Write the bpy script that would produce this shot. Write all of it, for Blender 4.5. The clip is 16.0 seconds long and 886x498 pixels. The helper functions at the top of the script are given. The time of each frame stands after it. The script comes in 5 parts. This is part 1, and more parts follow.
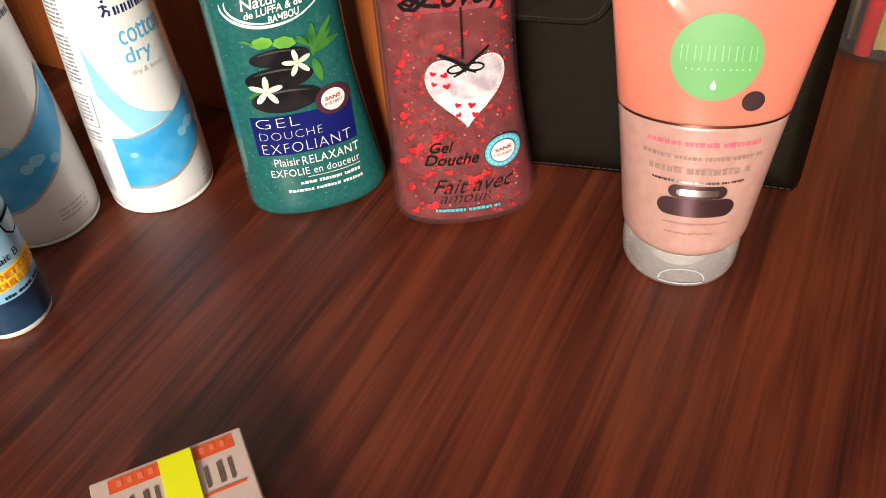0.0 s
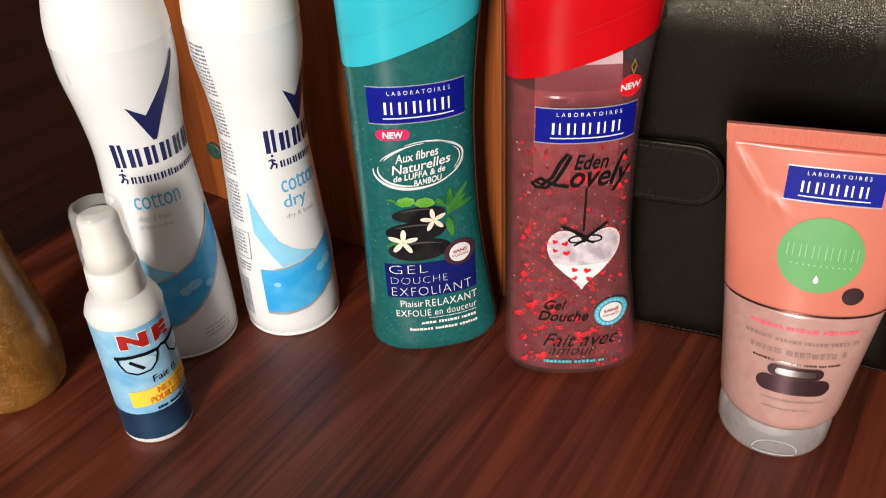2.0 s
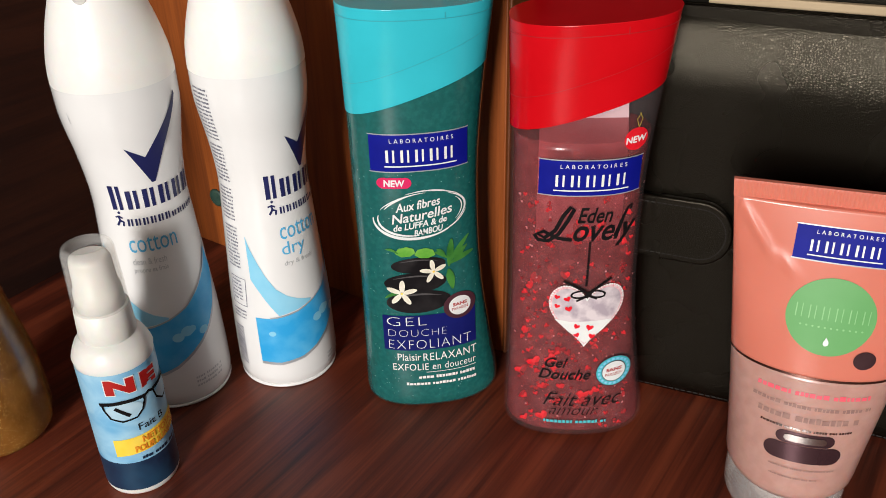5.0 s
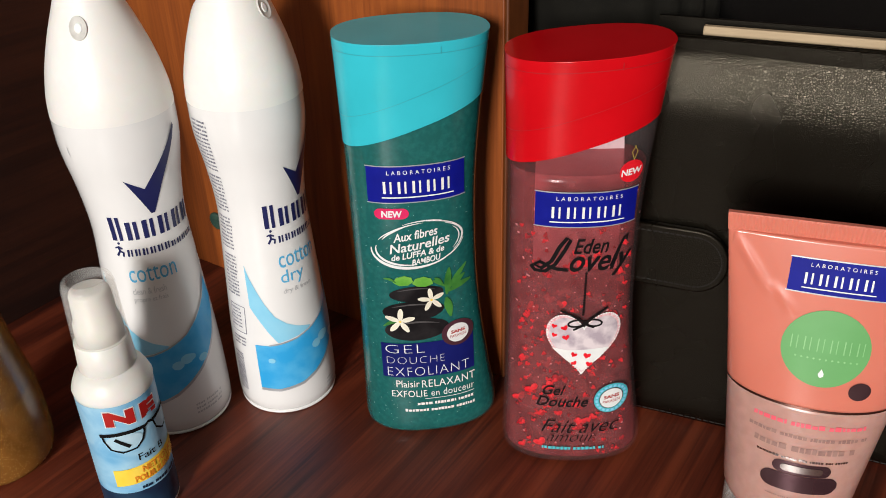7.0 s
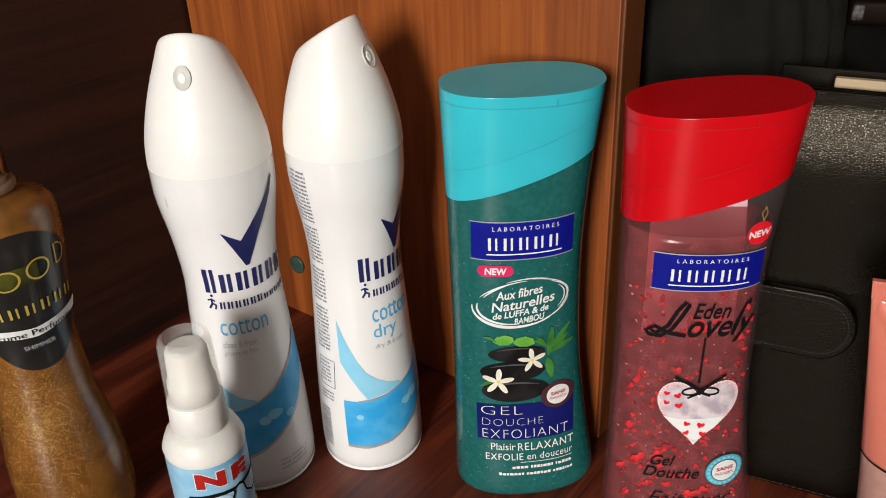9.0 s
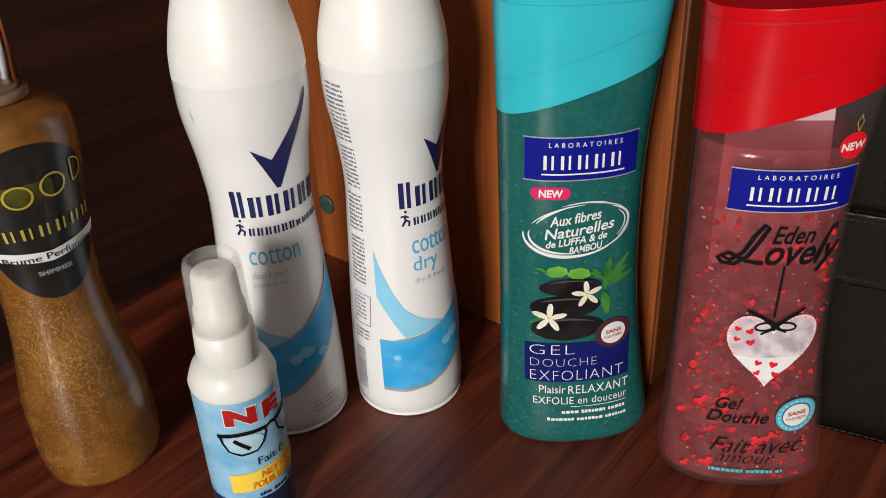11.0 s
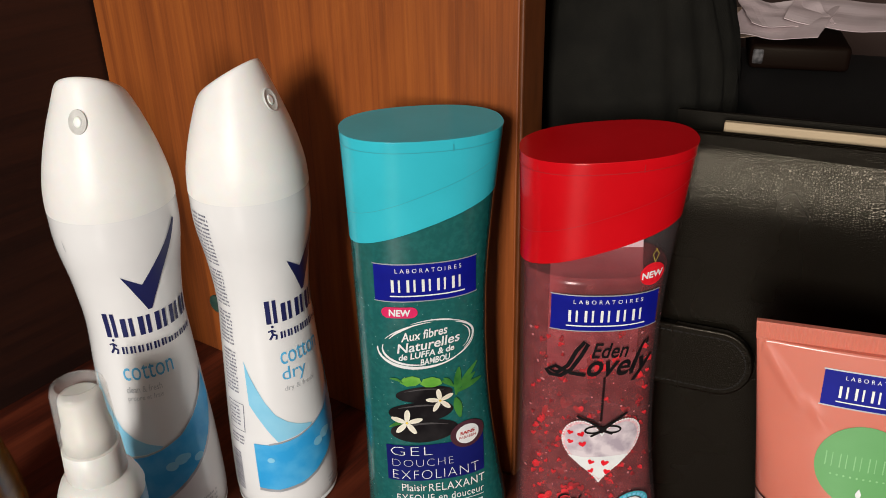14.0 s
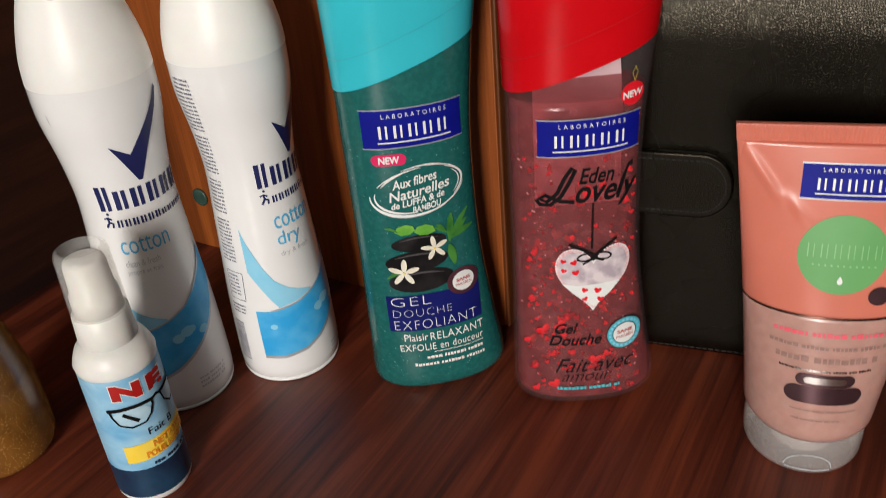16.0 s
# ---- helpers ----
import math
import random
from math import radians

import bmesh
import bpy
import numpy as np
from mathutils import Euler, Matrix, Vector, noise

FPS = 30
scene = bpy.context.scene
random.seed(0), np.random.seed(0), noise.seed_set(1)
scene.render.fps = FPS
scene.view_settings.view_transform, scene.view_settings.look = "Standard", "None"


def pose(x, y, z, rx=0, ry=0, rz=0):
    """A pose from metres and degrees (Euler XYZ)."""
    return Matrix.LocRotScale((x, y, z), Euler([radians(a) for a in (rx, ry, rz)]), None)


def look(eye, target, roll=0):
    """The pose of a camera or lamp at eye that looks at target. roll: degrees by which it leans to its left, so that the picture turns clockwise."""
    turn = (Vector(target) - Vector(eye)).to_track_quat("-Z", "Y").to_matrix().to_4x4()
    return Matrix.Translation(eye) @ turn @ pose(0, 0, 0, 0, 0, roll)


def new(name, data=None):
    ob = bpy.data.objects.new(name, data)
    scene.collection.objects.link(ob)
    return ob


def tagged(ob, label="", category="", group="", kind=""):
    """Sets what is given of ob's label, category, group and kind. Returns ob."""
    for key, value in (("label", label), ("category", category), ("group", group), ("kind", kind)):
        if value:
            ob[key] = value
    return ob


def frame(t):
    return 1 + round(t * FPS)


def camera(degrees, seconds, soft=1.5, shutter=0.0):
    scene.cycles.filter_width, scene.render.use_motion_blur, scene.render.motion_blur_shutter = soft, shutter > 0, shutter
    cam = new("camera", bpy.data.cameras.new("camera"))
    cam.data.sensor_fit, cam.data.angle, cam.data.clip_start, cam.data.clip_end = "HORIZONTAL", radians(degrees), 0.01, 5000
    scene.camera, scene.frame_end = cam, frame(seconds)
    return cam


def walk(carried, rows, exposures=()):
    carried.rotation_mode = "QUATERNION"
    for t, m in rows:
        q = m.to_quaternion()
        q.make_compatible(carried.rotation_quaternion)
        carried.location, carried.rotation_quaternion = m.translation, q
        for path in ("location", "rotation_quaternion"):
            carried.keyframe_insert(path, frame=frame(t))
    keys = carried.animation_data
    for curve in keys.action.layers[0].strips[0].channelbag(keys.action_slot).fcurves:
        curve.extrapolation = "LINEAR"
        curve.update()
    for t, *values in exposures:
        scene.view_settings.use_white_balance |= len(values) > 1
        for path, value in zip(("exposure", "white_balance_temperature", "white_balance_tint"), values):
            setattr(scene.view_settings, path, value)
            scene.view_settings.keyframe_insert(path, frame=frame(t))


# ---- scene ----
cam = camera(55.3, 16.0, soft=0.9, shutter=0.3)
PATH = [
    (0, (0.0239, 0.0306, 0.2643), (-0.0552, 1.4987, -1.0905), -4.68),
    (0.5, (0.0259, 0.0330, 0.2702), (-0.0784, 1.5066, -1.0783), -4.87),
    (1, (0.0136, 0.0172, 0.2872), (-0.1240, 1.5161, -1.0293), -3.19),
    (1.5, (0.0055, 0.0070, 0.2998), (-0.1952, 1.5711, -0.9308), -2.78),
    (2, (0.0034, 0.0124, 0.3044), (-0.2292, 1.6322, -0.8463), -2.86),
    (2.5, (0.0034, 0.0188, 0.3100), (-0.2327, 1.6588, -0.8091), -2.36),
    (3, (0.0023, 0.0251, 0.3146), (-0.2444, 1.6956, -0.7567), -1.98),
    (3.5, (0.0043, 0.0279, 0.3114), (-0.2508, 1.7222, -0.7195), -1.59),
    (4, (0.0044, 0.0265, 0.3065), (-0.2528, 1.7253, -0.7187), -1.40),
    (4.2, (0.0035, 0.0251, 0.2995), (-0.2517, 1.7205, -0.7294), -1.39),
    (6.3, (0.0105, 0.0108, 0.2956), (-0.2406, 1.7049, -0.7382), -1.78),
    (6.5, (0.0105, 0.0142, 0.3014), (-0.2357, 1.7084, -0.7314), -1.87),
    (7, (0.0074, 0.0216, 0.3068), (-0.2519, 1.7226, -0.7135), -1.80),
    (7.5, (0.0065, 0.0232, 0.3017), (-0.2718, 1.7180, -0.7225), -1.65),
    (8, (-0.0016, 0.0206, 0.3078), (-0.3110, 1.7161, -0.7068), -2.03),
    (8.5, (-0.0107, 0.0332, 0.3148), (-0.3525, 1.7410, -0.6669), -2.81),
    (8.7, (-0.0147, 0.0361, 0.3136), (-0.3707, 1.7533, -0.6479), -2.74),
    (10.8, (-0.0393, 0.0568, 0.2808), (-0.4398, 1.7390, -0.7240), -2.67),
    (11, (-0.0373, 0.0536, 0.2780), (-0.4446, 1.7281, -0.7373), -2.90),
    (11.5, (-0.0312, 0.0536, 0.2771), (-0.4374, 1.7178, -0.7556), -4.20),
    (12, (-0.0102, 0.0516, 0.2775), (-0.3842, 1.7158, -0.7688), -10.42),
    (12.5, (0.0016, 0.0544, 0.2884), (-0.3259, 1.7041, -0.7933), -11.91),
    (13, (0.0044, 0.0474, 0.3030), (-0.2676, 1.7317, -0.7414), -6.04),
    (13.5, (0.0023, 0.0461, 0.3131), (-0.2558, 1.7837, -0.6437), -2.69),
    (14, (0.0003, 0.0442, 0.3152), (-0.2665, 1.8075, -0.5893), -1.40),
    (14.5, (0.0004, 0.0387, 0.3086), (-0.2584, 1.8052, -0.5941), -1.08),
    (15, (-0.0056, 0.0315, 0.3060), (-0.2580, 1.7829, -0.6266), -2.07),
    (15.5, (-0.0065, 0.0241, 0.2995), (-0.2423, 1.7520, -0.6804), -4.13),
    (16, (-0.0073, 0.0182, 0.2869), (-0.2003, 1.7091, -0.7641), -5.33),
]
EXPOSURES = [(0.0, 0.62, 7000, 10), (0.6, 0.65, 7000, 10), (1.5, 0.38, 6750, 10), (2.0, 0.2, 6450, 10), (4.0, 0.05, 6400, 10), (7.5, 0.04, 6400, 10), (8.7, 0.0, 6450, 10), (11.0, -0.15, 6400, 10), (12.0, -0.15, 6500, 10), (13.5, -0.14, 6450, 10), (16.0, -0.22, 6500, 10)]
walk(cam, [(t, look(eye, target, roll)) for t, eye, target, roll in PATH], EXPOSURES)


# ---- light: a window behind the camera, a little to its left ----
world = bpy.data.worlds.new("world")
scene.world = world
world.use_nodes = True
wn = world.node_tree
sky = wn.nodes.new("ShaderNodeTexSky")
sky.sky_type, sky.sun_disc, sky.sun_elevation, sky.sun_rotation = "NISHITA", False, radians(25), radians(190)
wn.links.new(sky.outputs[0], wn.nodes["Background"].inputs[0])
wn.nodes["Background"].inputs[1].default_value = 0.1

DESK = pose(-0.017, 0.395, 0, 0, 0, -26.0)   # right front corner of the upright board; y runs to the back of the desk
WIN_X, WIN_Z, WIN_W, WIN_H, WIN_Y = 0.84, 0.90, 0.50, 0.80, -2.60

lamp = bpy.data.lights.new("window_light", "AREA")
lamp.shape, lamp.size, lamp.size_y, lamp.energy, lamp.color = "RECTANGLE", WIN_W, WIN_H, 96, (1.0, 0.955, 0.90)
lamp_ob = new("window_light", lamp)
lamp_ob.matrix_world = DESK @ pose(WIN_X, WIN_Y + 0.03, WIN_Z, 90, 0, 0)


# ---- materials ----
def surface(name, c1, c2=None, scale=60, rough=0.5, bump=0.0, bump_scale=300, metal=0.0, coat=0.0, stretch=(1, 1, 1), detail=4,
            low=0.35, high=0.65, rough_var=0.0, sss=0.0, transmission=0.0, ior=1.45, distort=0.0, wave=False, alpha=1.0, specular=0.5, turn=0.0):
    m = bpy.data.materials.new(name)
    m.use_nodes = True
    n, l = m.node_tree.nodes, m.node_tree.links
    b = n["Principled BSDF"]
    b.inputs["Base Color"].default_value = (*c1, 1)
    b.inputs["Roughness"].default_value, b.inputs["Metallic"].default_value = rough, metal
    b.inputs["Coat Weight"].default_value, b.inputs["Coat Roughness"].default_value = coat, 0.12
    b.inputs["Subsurface Weight"].default_value, b.inputs["Subsurface Scale"].default_value = sss, 0.004
    b.inputs["Transmission Weight"].default_value, b.inputs["IOR"].default_value = transmission, ior
    b.inputs["Specular IOR Level"].default_value = specular
    b.inputs["Alpha"].default_value = alpha
    tc, mp = n.new("ShaderNodeTexCoord"), n.new("ShaderNodeMapping")
    l.new(tc.outputs["Object"], mp.inputs["Vector"])
    mp.inputs["Scale"].default_value = stretch
    mp.inputs["Rotation"].default_value = (0, 0, turn)
    if c2:
        if wave:
            t = n.new("ShaderNodeTexWave")
            t.inputs["Scale"].default_value, t.inputs["Distortion"].default_value, t.inputs["Detail"].default_value = scale, distort, detail
            t.inputs["Detail Scale"].default_value = 1.2
            fac = t.outputs["Fac"]
        else:
            t = n.new("ShaderNodeTexNoise")
            t.inputs["Scale"].default_value, t.inputs["Detail"].default_value, t.inputs["Distortion"].default_value = scale, detail, distort
            fac = t.outputs["Fac"]
        l.new(mp.outputs[0], t.inputs["Vector"])
        r = n.new("ShaderNodeValToRGB")
        r.color_ramp.elements[0].position, r.color_ramp.elements[1].position = low, high
        r.color_ramp.elements[0].color, r.color_ramp.elements[1].color = (*c1, 1), (*c2, 1)
        l.new(fac, r.inputs[0])
        l.new(r.outputs[0], b.inputs["Base Color"])
        if rough_var:
            mr = n.new("ShaderNodeMapRange")
            mr.inputs["To Min"].default_value, mr.inputs["To Max"].default_value = rough - rough_var, rough + rough_var
            l.new(fac, mr.inputs[0])
            l.new(mr.outputs[0], b.inputs["Roughness"])
    if bump:
        t2 = n.new("ShaderNodeTexNoise")
        t2.inputs["Scale"].default_value, t2.inputs["Detail"].default_value = bump_scale, 3
        l.new(mp.outputs[0], t2.inputs["Vector"])
        bp = n.new("ShaderNodeBump")
        bp.inputs["Strength"].default_value, bp.inputs["Distance"].default_value = bump, 0.001
        l.new(t2.outputs["Fac"], bp.inputs["Height"])
        l.new(bp.outputs[0], b.inputs["Normal"])
    return m


def wood(name, dark, mid, light, along, rough, gloss_coat):
    """Wood with long streaks along one axis ('y' or 'z'), figure at two scales and fine pores."""
    m = bpy.data.materials.new(name)
    m.use_nodes = True
    n, l = m.node_tree.nodes, m.node_tree.links
    b = n["Principled BSDF"]
    tc = n.new("ShaderNodeTexCoord")
    fac = []
    for sc, across, run, dist in ((1.0, 26, 2.6, 1.6), (1.0, 190, 4.5, 0.8), (1.0, 800, 16, 0.0)):
        mp = n.new("ShaderNodeMapping")
        mp.inputs["Scale"].default_value = (across, run, across) if along == "y" else (across, across, run)
        l.new(tc.outputs["Object"], mp.inputs["Vector"])
        t = n.new("ShaderNodeTexNoise")
        t.inputs["Scale"].default_value, t.inputs["Detail"].default_value, t.inputs["Distortion"].default_value = sc, 3, dist
        l.new(mp.outputs[0], t.inputs["Vector"])
        fac.append(t.outputs["Fac"])
    mix1 = n.new("ShaderNodeMix")
    mix1.inputs[0].default_value = 0.42
    l.new(fac[0], mix1.inputs[2])
    l.new(fac[1], mix1.inputs[3])
    mix2 = n.new("ShaderNodeMix")
    mix2.inputs[0].default_value = 0.18
    l.new(mix1.outputs[0], mix2.inputs[2])
    l.new(fac[2], mix2.inputs[3])
    r = n.new("ShaderNodeValToRGB")
    e = r.color_ramp.elements
    e[0].position, e[0].color = 0.37, (*dark, 1)
    e[1].position, e[1].color = 0.62, (*light, 1)
    k = e.new(0.49)
    k.color = (*mid, 1)
    l.new(mix2.outputs[0], r.inputs[0])
    l.new(r.outputs[0], b.inputs["Base Color"])
    b.inputs["Roughness"].default_value = rough
    b.inputs["Coat Weight"].default_value, b.inputs["Coat Roughness"].default_value = gloss_coat, 0.35
    bp = n.new("ShaderNodeBump")
    bp.inputs["Strength"].default_value, bp.inputs["Distance"].default_value = 0.12, 0.0006
    l.new(fac[2], bp.inputs["Height"])
    l.new(bp.outputs[0], b.inputs["Normal"])
    return m


def leather(name, base, cell, rough, strength, specular=0.36):
    """Grained leather: pebbles of a cell pattern with fine creases."""
    m = bpy.data.materials.new(name)
    m.use_nodes = True
    n, l = m.node_tree.nodes, m.node_tree.links
    b = n["Principled BSDF"]
    tc = n.new("ShaderNodeTexCoord")
    v = n.new("ShaderNodeTexVoronoi")
    v.feature, v.inputs["Scale"].default_value, v.inputs["Randomness"].default_value = "DISTANCE_TO_EDGE", cell, 1.0
    ns = n.new("ShaderNodeTexNoise")
    ns.inputs["Scale"].default_value, ns.inputs["Detail"].default_value = cell * 0.5, 4
    l.new(tc.outputs["Object"], v.inputs["Vector"])
    l.new(tc.outputs["Object"], ns.inputs["Vector"])
    mr = n.new("ShaderNodeMapRange")
    mr.inputs["From Max"].default_value = 0.25
    l.new(v.outputs["Distance"], mr.inputs[0])
    ad = n.new("ShaderNodeMath")
    ad.operation = "ADD"
    l.new(mr.outputs[0], ad.inputs[0])
    l.new(ns.outputs["Fac"], ad.inputs[1])
    bp = n.new("ShaderNodeBump")
    bp.inputs["Strength"].default_value, bp.inputs["Distance"].default_value = strength, 0.0006
    l.new(ad.outputs[0], bp.inputs["Height"])
    l.new(bp.outputs[0], b.inputs["Normal"])
    big = n.new("ShaderNodeTexNoise")
    big.inputs["Scale"].default_value = 25
    l.new(tc.outputs["Object"], big.inputs["Vector"])
    r2 = n.new("ShaderNodeMapRange")
    r2.inputs["To Min"].default_value, r2.inputs["To Max"].default_value = rough - 0.07, rough + 0.07
    l.new(big.outputs["Fac"], r2.inputs[0])
    l.new(r2.outputs[0], b.inputs["Roughness"])
    b.inputs["Base Color"].default_value = (*base, 1)
    b.inputs["Specular IOR Level"].default_value = specular
    b.inputs["Specular Tint"].default_value = (1.0, 0.88, 0.68, 1)
    return m


def clear(name, tint, haze, rough):
    """Thin clear plastic: mostly let through, with a constant share of gloss and haze."""
    m = bpy.data.materials.new(name)
    m.use_nodes = True
    n, l = m.node_tree.nodes, m.node_tree.links
    tr, b, mx = n.new("ShaderNodeBsdfTransparent"), n["Principled BSDF"], n.new("ShaderNodeMixShader")
    tr.inputs[0].default_value = (*tint, 1)
    b.inputs["Base Color"].default_value, b.inputs["Roughness"].default_value = (*tint, 1), rough
    nz = n.new("ShaderNodeTexNoise")
    nz.inputs["Scale"].default_value = 120
    mr = n.new("ShaderNodeMapRange")
    mr.inputs["To Min"].default_value, mr.inputs["To Max"].default_value = haze * 0.7, haze * 1.3
    l.new(nz.outputs["Fac"], mr.inputs[0])
    l.new(mr.outputs[0], mx.inputs[0])
    l.new(tr.outputs[0], mx.inputs[1])
    l.new(b.outputs[0], mx.inputs[2])
    l.new(mx.outputs[0], n["Material Output"].inputs["Surface"])
    return m


def gel_paste(name, c1, c2, tint, body):
    """Cloudy gel: part of the light goes straight through, the rest is scattered by its cloudy paste."""
    m = surface(name, c1, c2, 160, 0.22, coat=0.5, bump=0.10, bump_scale=380, low=0.36, high=0.66, sss=0.2, distort=0.4)
    n, l = m.node_tree.nodes, m.node_tree.links
    tr, mx = n.new("ShaderNodeBsdfTransparent"), n.new("ShaderNodeMixShader")
    tr.inputs[0].default_value, mx.inputs[0].default_value = (*tint, 1), body
    l.new(tr.outputs[0], mx.inputs[1])
    l.new(n["Principled BSDF"].outputs[0], mx.inputs[2])
    l.new(mx.outputs[0], n["Material Output"].inputs["Surface"])
    return m


MAHOGANY = wood("mahogany", (0.028, 0.0048, 0.0022), (0.104, 0.0184, 0.0074), (0.186, 0.0380, 0.0144), "y", 0.45, 0.06)
CHERRY = wood("cherry", (0.15, 0.034, 0.0055), (0.25, 0.060, 0.0088), (0.33, 0.087, 0.0125), "z", 0.5, 0.03)
# dark wood of the side panel, lowered further to hold the shadow there
SHADED_PANEL = wood("shaded_panel", (0.009, 0.0023, 0.0011), (0.019, 0.0049, 0.0022), (0.032, 0.0084, 0.0034), "y", 0.5, 0.04)
# cherry of the board's end, with its turned-away shade put into the colour
SHADED_EDGE = surface("shaded_edge", (0.13, 0.036, 0.0085), (0.095, 0.026, 0.006), 40, 0.45, stretch=(8, 8, 1))
CAN_WHITE = surface("can_white", (0.83, 0.825, 0.815), (0.80, 0.795, 0.785), 30, 0.26, coat=0.5)
CAP_WHITE = surface("cap_white", (0.86, 0.845, 0.81), (0.83, 0.815, 0.78), 50, 0.42, bump=0.03, bump_scale=900, sss=0.1)
PLASTIC_WHITE = surface("plastic_white", (0.80, 0.79, 0.75), (0.74, 0.73, 0.69), 60, 0.4, sss=0.15)
GREY_NOZZLE = surface("grey_nozzle", (0.60, 0.585, 0.55), (0.52, 0.51, 0.48), 300, 0.5)
NAVY = surface("navy_ink", (0.012, 0.016, 0.085), (0.016, 0.02, 0.10), 80, 0.4)
NAVY_LABEL = surface("navy_label", (0.004, 0.007, 0.21), (0.006, 0.010, 0.25), 90, 0.5, specular=0.15)
NAVY_DARK = surface("navy_dark", (0.006, 0.009, 0.11), (0.008, 0.012, 0.13), 90, 0.5, specular=0.15)
WHITE_INK = surface("white_ink", (0.80, 0.82, 0.80), (0.74, 0.76, 0.75), 200, 0.45)
BLACK_INK = surface("black_ink", (0.005, 0.004, 0.005), (0.009, 0.008, 0.008), 200, 0.7, specular=0.12)
GREY_INK = surface("grey_ink", (0.45, 0.46, 0.48), (0.5, 0.51, 0.52), 200, 0.5)
DARK_GREY_INK = surface("dark_grey_ink", (0.15, 0.15, 0.20), (0.26, 0.26, 0.31), 300, 0.5)
SKY_INK = surface("sky_ink", (0.09, 0.42, 0.70), (0.11, 0.46, 0.74), 100, 0.4)
SKY_PALE = surface("sky_pale", (0.22, 0.58, 0.80), (0.30, 0.64, 0.83), 60, 0.35)
SKY_DEEP = surface("sky_deep", (0.03, 0.36, 0.74), (0.10, 0.46, 0.79), 90, 0.35, low=0.4, high=0.75)
SILVER_INK = surface("silver_ink", (0.42, 0.44, 0.47), (0.5, 0.52, 0.55), 90, 0.35, metal=0.4)
TEAL_GEL = surface("teal_gel", (0.010, 0.105, 0.100), (0.016, 0.140, 0.130), 420, 0.24, coat=0.6, bump=0.04, bump_scale=500, low=0.4, high=0.75, sss=0.1)
FLECK = surface("scrub_fleck", (0.13, 0.33, 0.30), (0.22, 0.40, 0.37), 300, 0.4)
TEAL_CAP = surface("teal_cap", (0.035, 0.46, 0.55), (0.04, 0.50, 0.60), 40, 0.2, bump=0.06, bump_scale=45, specular=0.3)
TEAL_SEAM = surface("teal_seam", (0.028, 0.34, 0.41), None, rough=0.5)
RED_CAP = surface("red_cap", (0.53, 0.003, 0.007), (0.58, 0.004, 0.009), 40, 0.2, bump=0.06, bump_scale=45, specular=0.35)
RED_SEAM = surface("red_seam", (0.40, 0.004, 0.007), None, rough=0.5)
PINK_GEL = gel_paste("pink_gel", (0.27, 0.032, 0.040), (0.46, 0.100, 0.108), (0.88, 0.41, 0.43), 0.42)
CLEAR = clear("clear_plastic", (0.97, 0.86, 0.86), 0.03, 0.08)
FROST = clear("frosted_plastic", (0.97, 0.92, 0.89), 0.26, 0.22)
OVERCAP = clear("clear_overcap", (0.99, 0.985, 0.975), 0.13, 0.2)
HEART_RED = surface("heart_red", (0.68, 0.006, 0.016), (0.78, 0.018, 0.030), 500, 0.65, specular=0.15)
HEART_DARK = surface("heart_dark", (0.34, 0.006, 0.012), (0.44, 0.01, 0.02), 200, 0.65, specular=0.15)
HEART_PALE = surface("heart_pale", (0.70, 0.62, 0.64), (0.42, 0.35, 0.40), 150, 0.5, low=0.42, high=0.66, specular=0.2)
LACE = surface("lace", (0.72, 0.30, 0.33), (0.8, 0.65, 0.66), 700, 0.5)
BACK_LABEL = surface("back_label", (0.70, 0.61, 0.64), (0.58, 0.47, 0.52), 60, 0.5)
BUBBLE = surface("bubble", (0.50, 0.19, 0.20), (0.60, 0.28, 0.29), 300, 0.4)
MAGENTA = surface("magenta", (0.62, 0.015, 0.10), (0.68, 0.02, 0.12), 80, 0.4)
TURQUOISE = surface("turquoise", (0.05, 0.42, 0.50), (0.07, 0.48, 0.55), 80, 0.4)
PLUM = surface("plum_ink", (0.055, 0.018, 0.028), (0.075, 0.025, 0.035), 80, 0.4)
STONE_SHEEN = surface("stone_sheen", (0.055, 0.050, 0.052), (0.09, 0.085, 0.085), 80, 0.5, specular=0.2)
STONE = surface("black_stone", (0.008, 0.007, 0.008), (0.035, 0.032, 0.033), 60, 0.5, specular=0.15, low=0.45, high=0.8)
LEAF = surface("leaf_green", (0.10, 0.34, 0.035), (0.20, 0.48, 0.07), 150, 0.4)
BAMBOO = surface("bamboo_green", (0.022, 0.13, 0.022), (0.06, 0.24, 0.04), 150, 0.4)
PETAL = surface("petal", (0.82, 0.79, 0.66), (0.72, 0.68, 0.55), 200, 0.45)
CORAL = surface("coral_tube", (0.60, 0.175, 0.120), (0.64, 0.19, 0.132), 30, 0.28, coat=0.2, sss=0.1)
TUBE_GEL = surface("tube_gel", (0.45, 0.25, 0.21), (0.50, 0.285, 0.24), 200, 0.28, coat=0.3, sss=0.25, bump=0.05, bump_scale=700)
TUBE_FOIL = surface("foil", (0.62, 0.55, 0.52), (0.75, 0.70, 0.68), 30, 0.22, metal=1.0)
PLUM_FOIL = surface("plum_foil", (0.10, 0.045, 0.055), (0.16, 0.09, 0.10), 40, 0.2, metal=0.7)
GREEN_DISC = surface("green_disc", (0.125, 0.35, 0.115), (0.14, 0.38, 0.13), 60, 0.4, coat=0.1)
MINT_INK = surface("mint_ink", (0.24, 0.52, 0.22), (0.29, 0.56, 0.26), 200, 0.4)
ROSE_INK = surface("rose_ink", (0.80, 0.10, 0.14), (0.75, 0.14, 0.18), 200, 0.4)
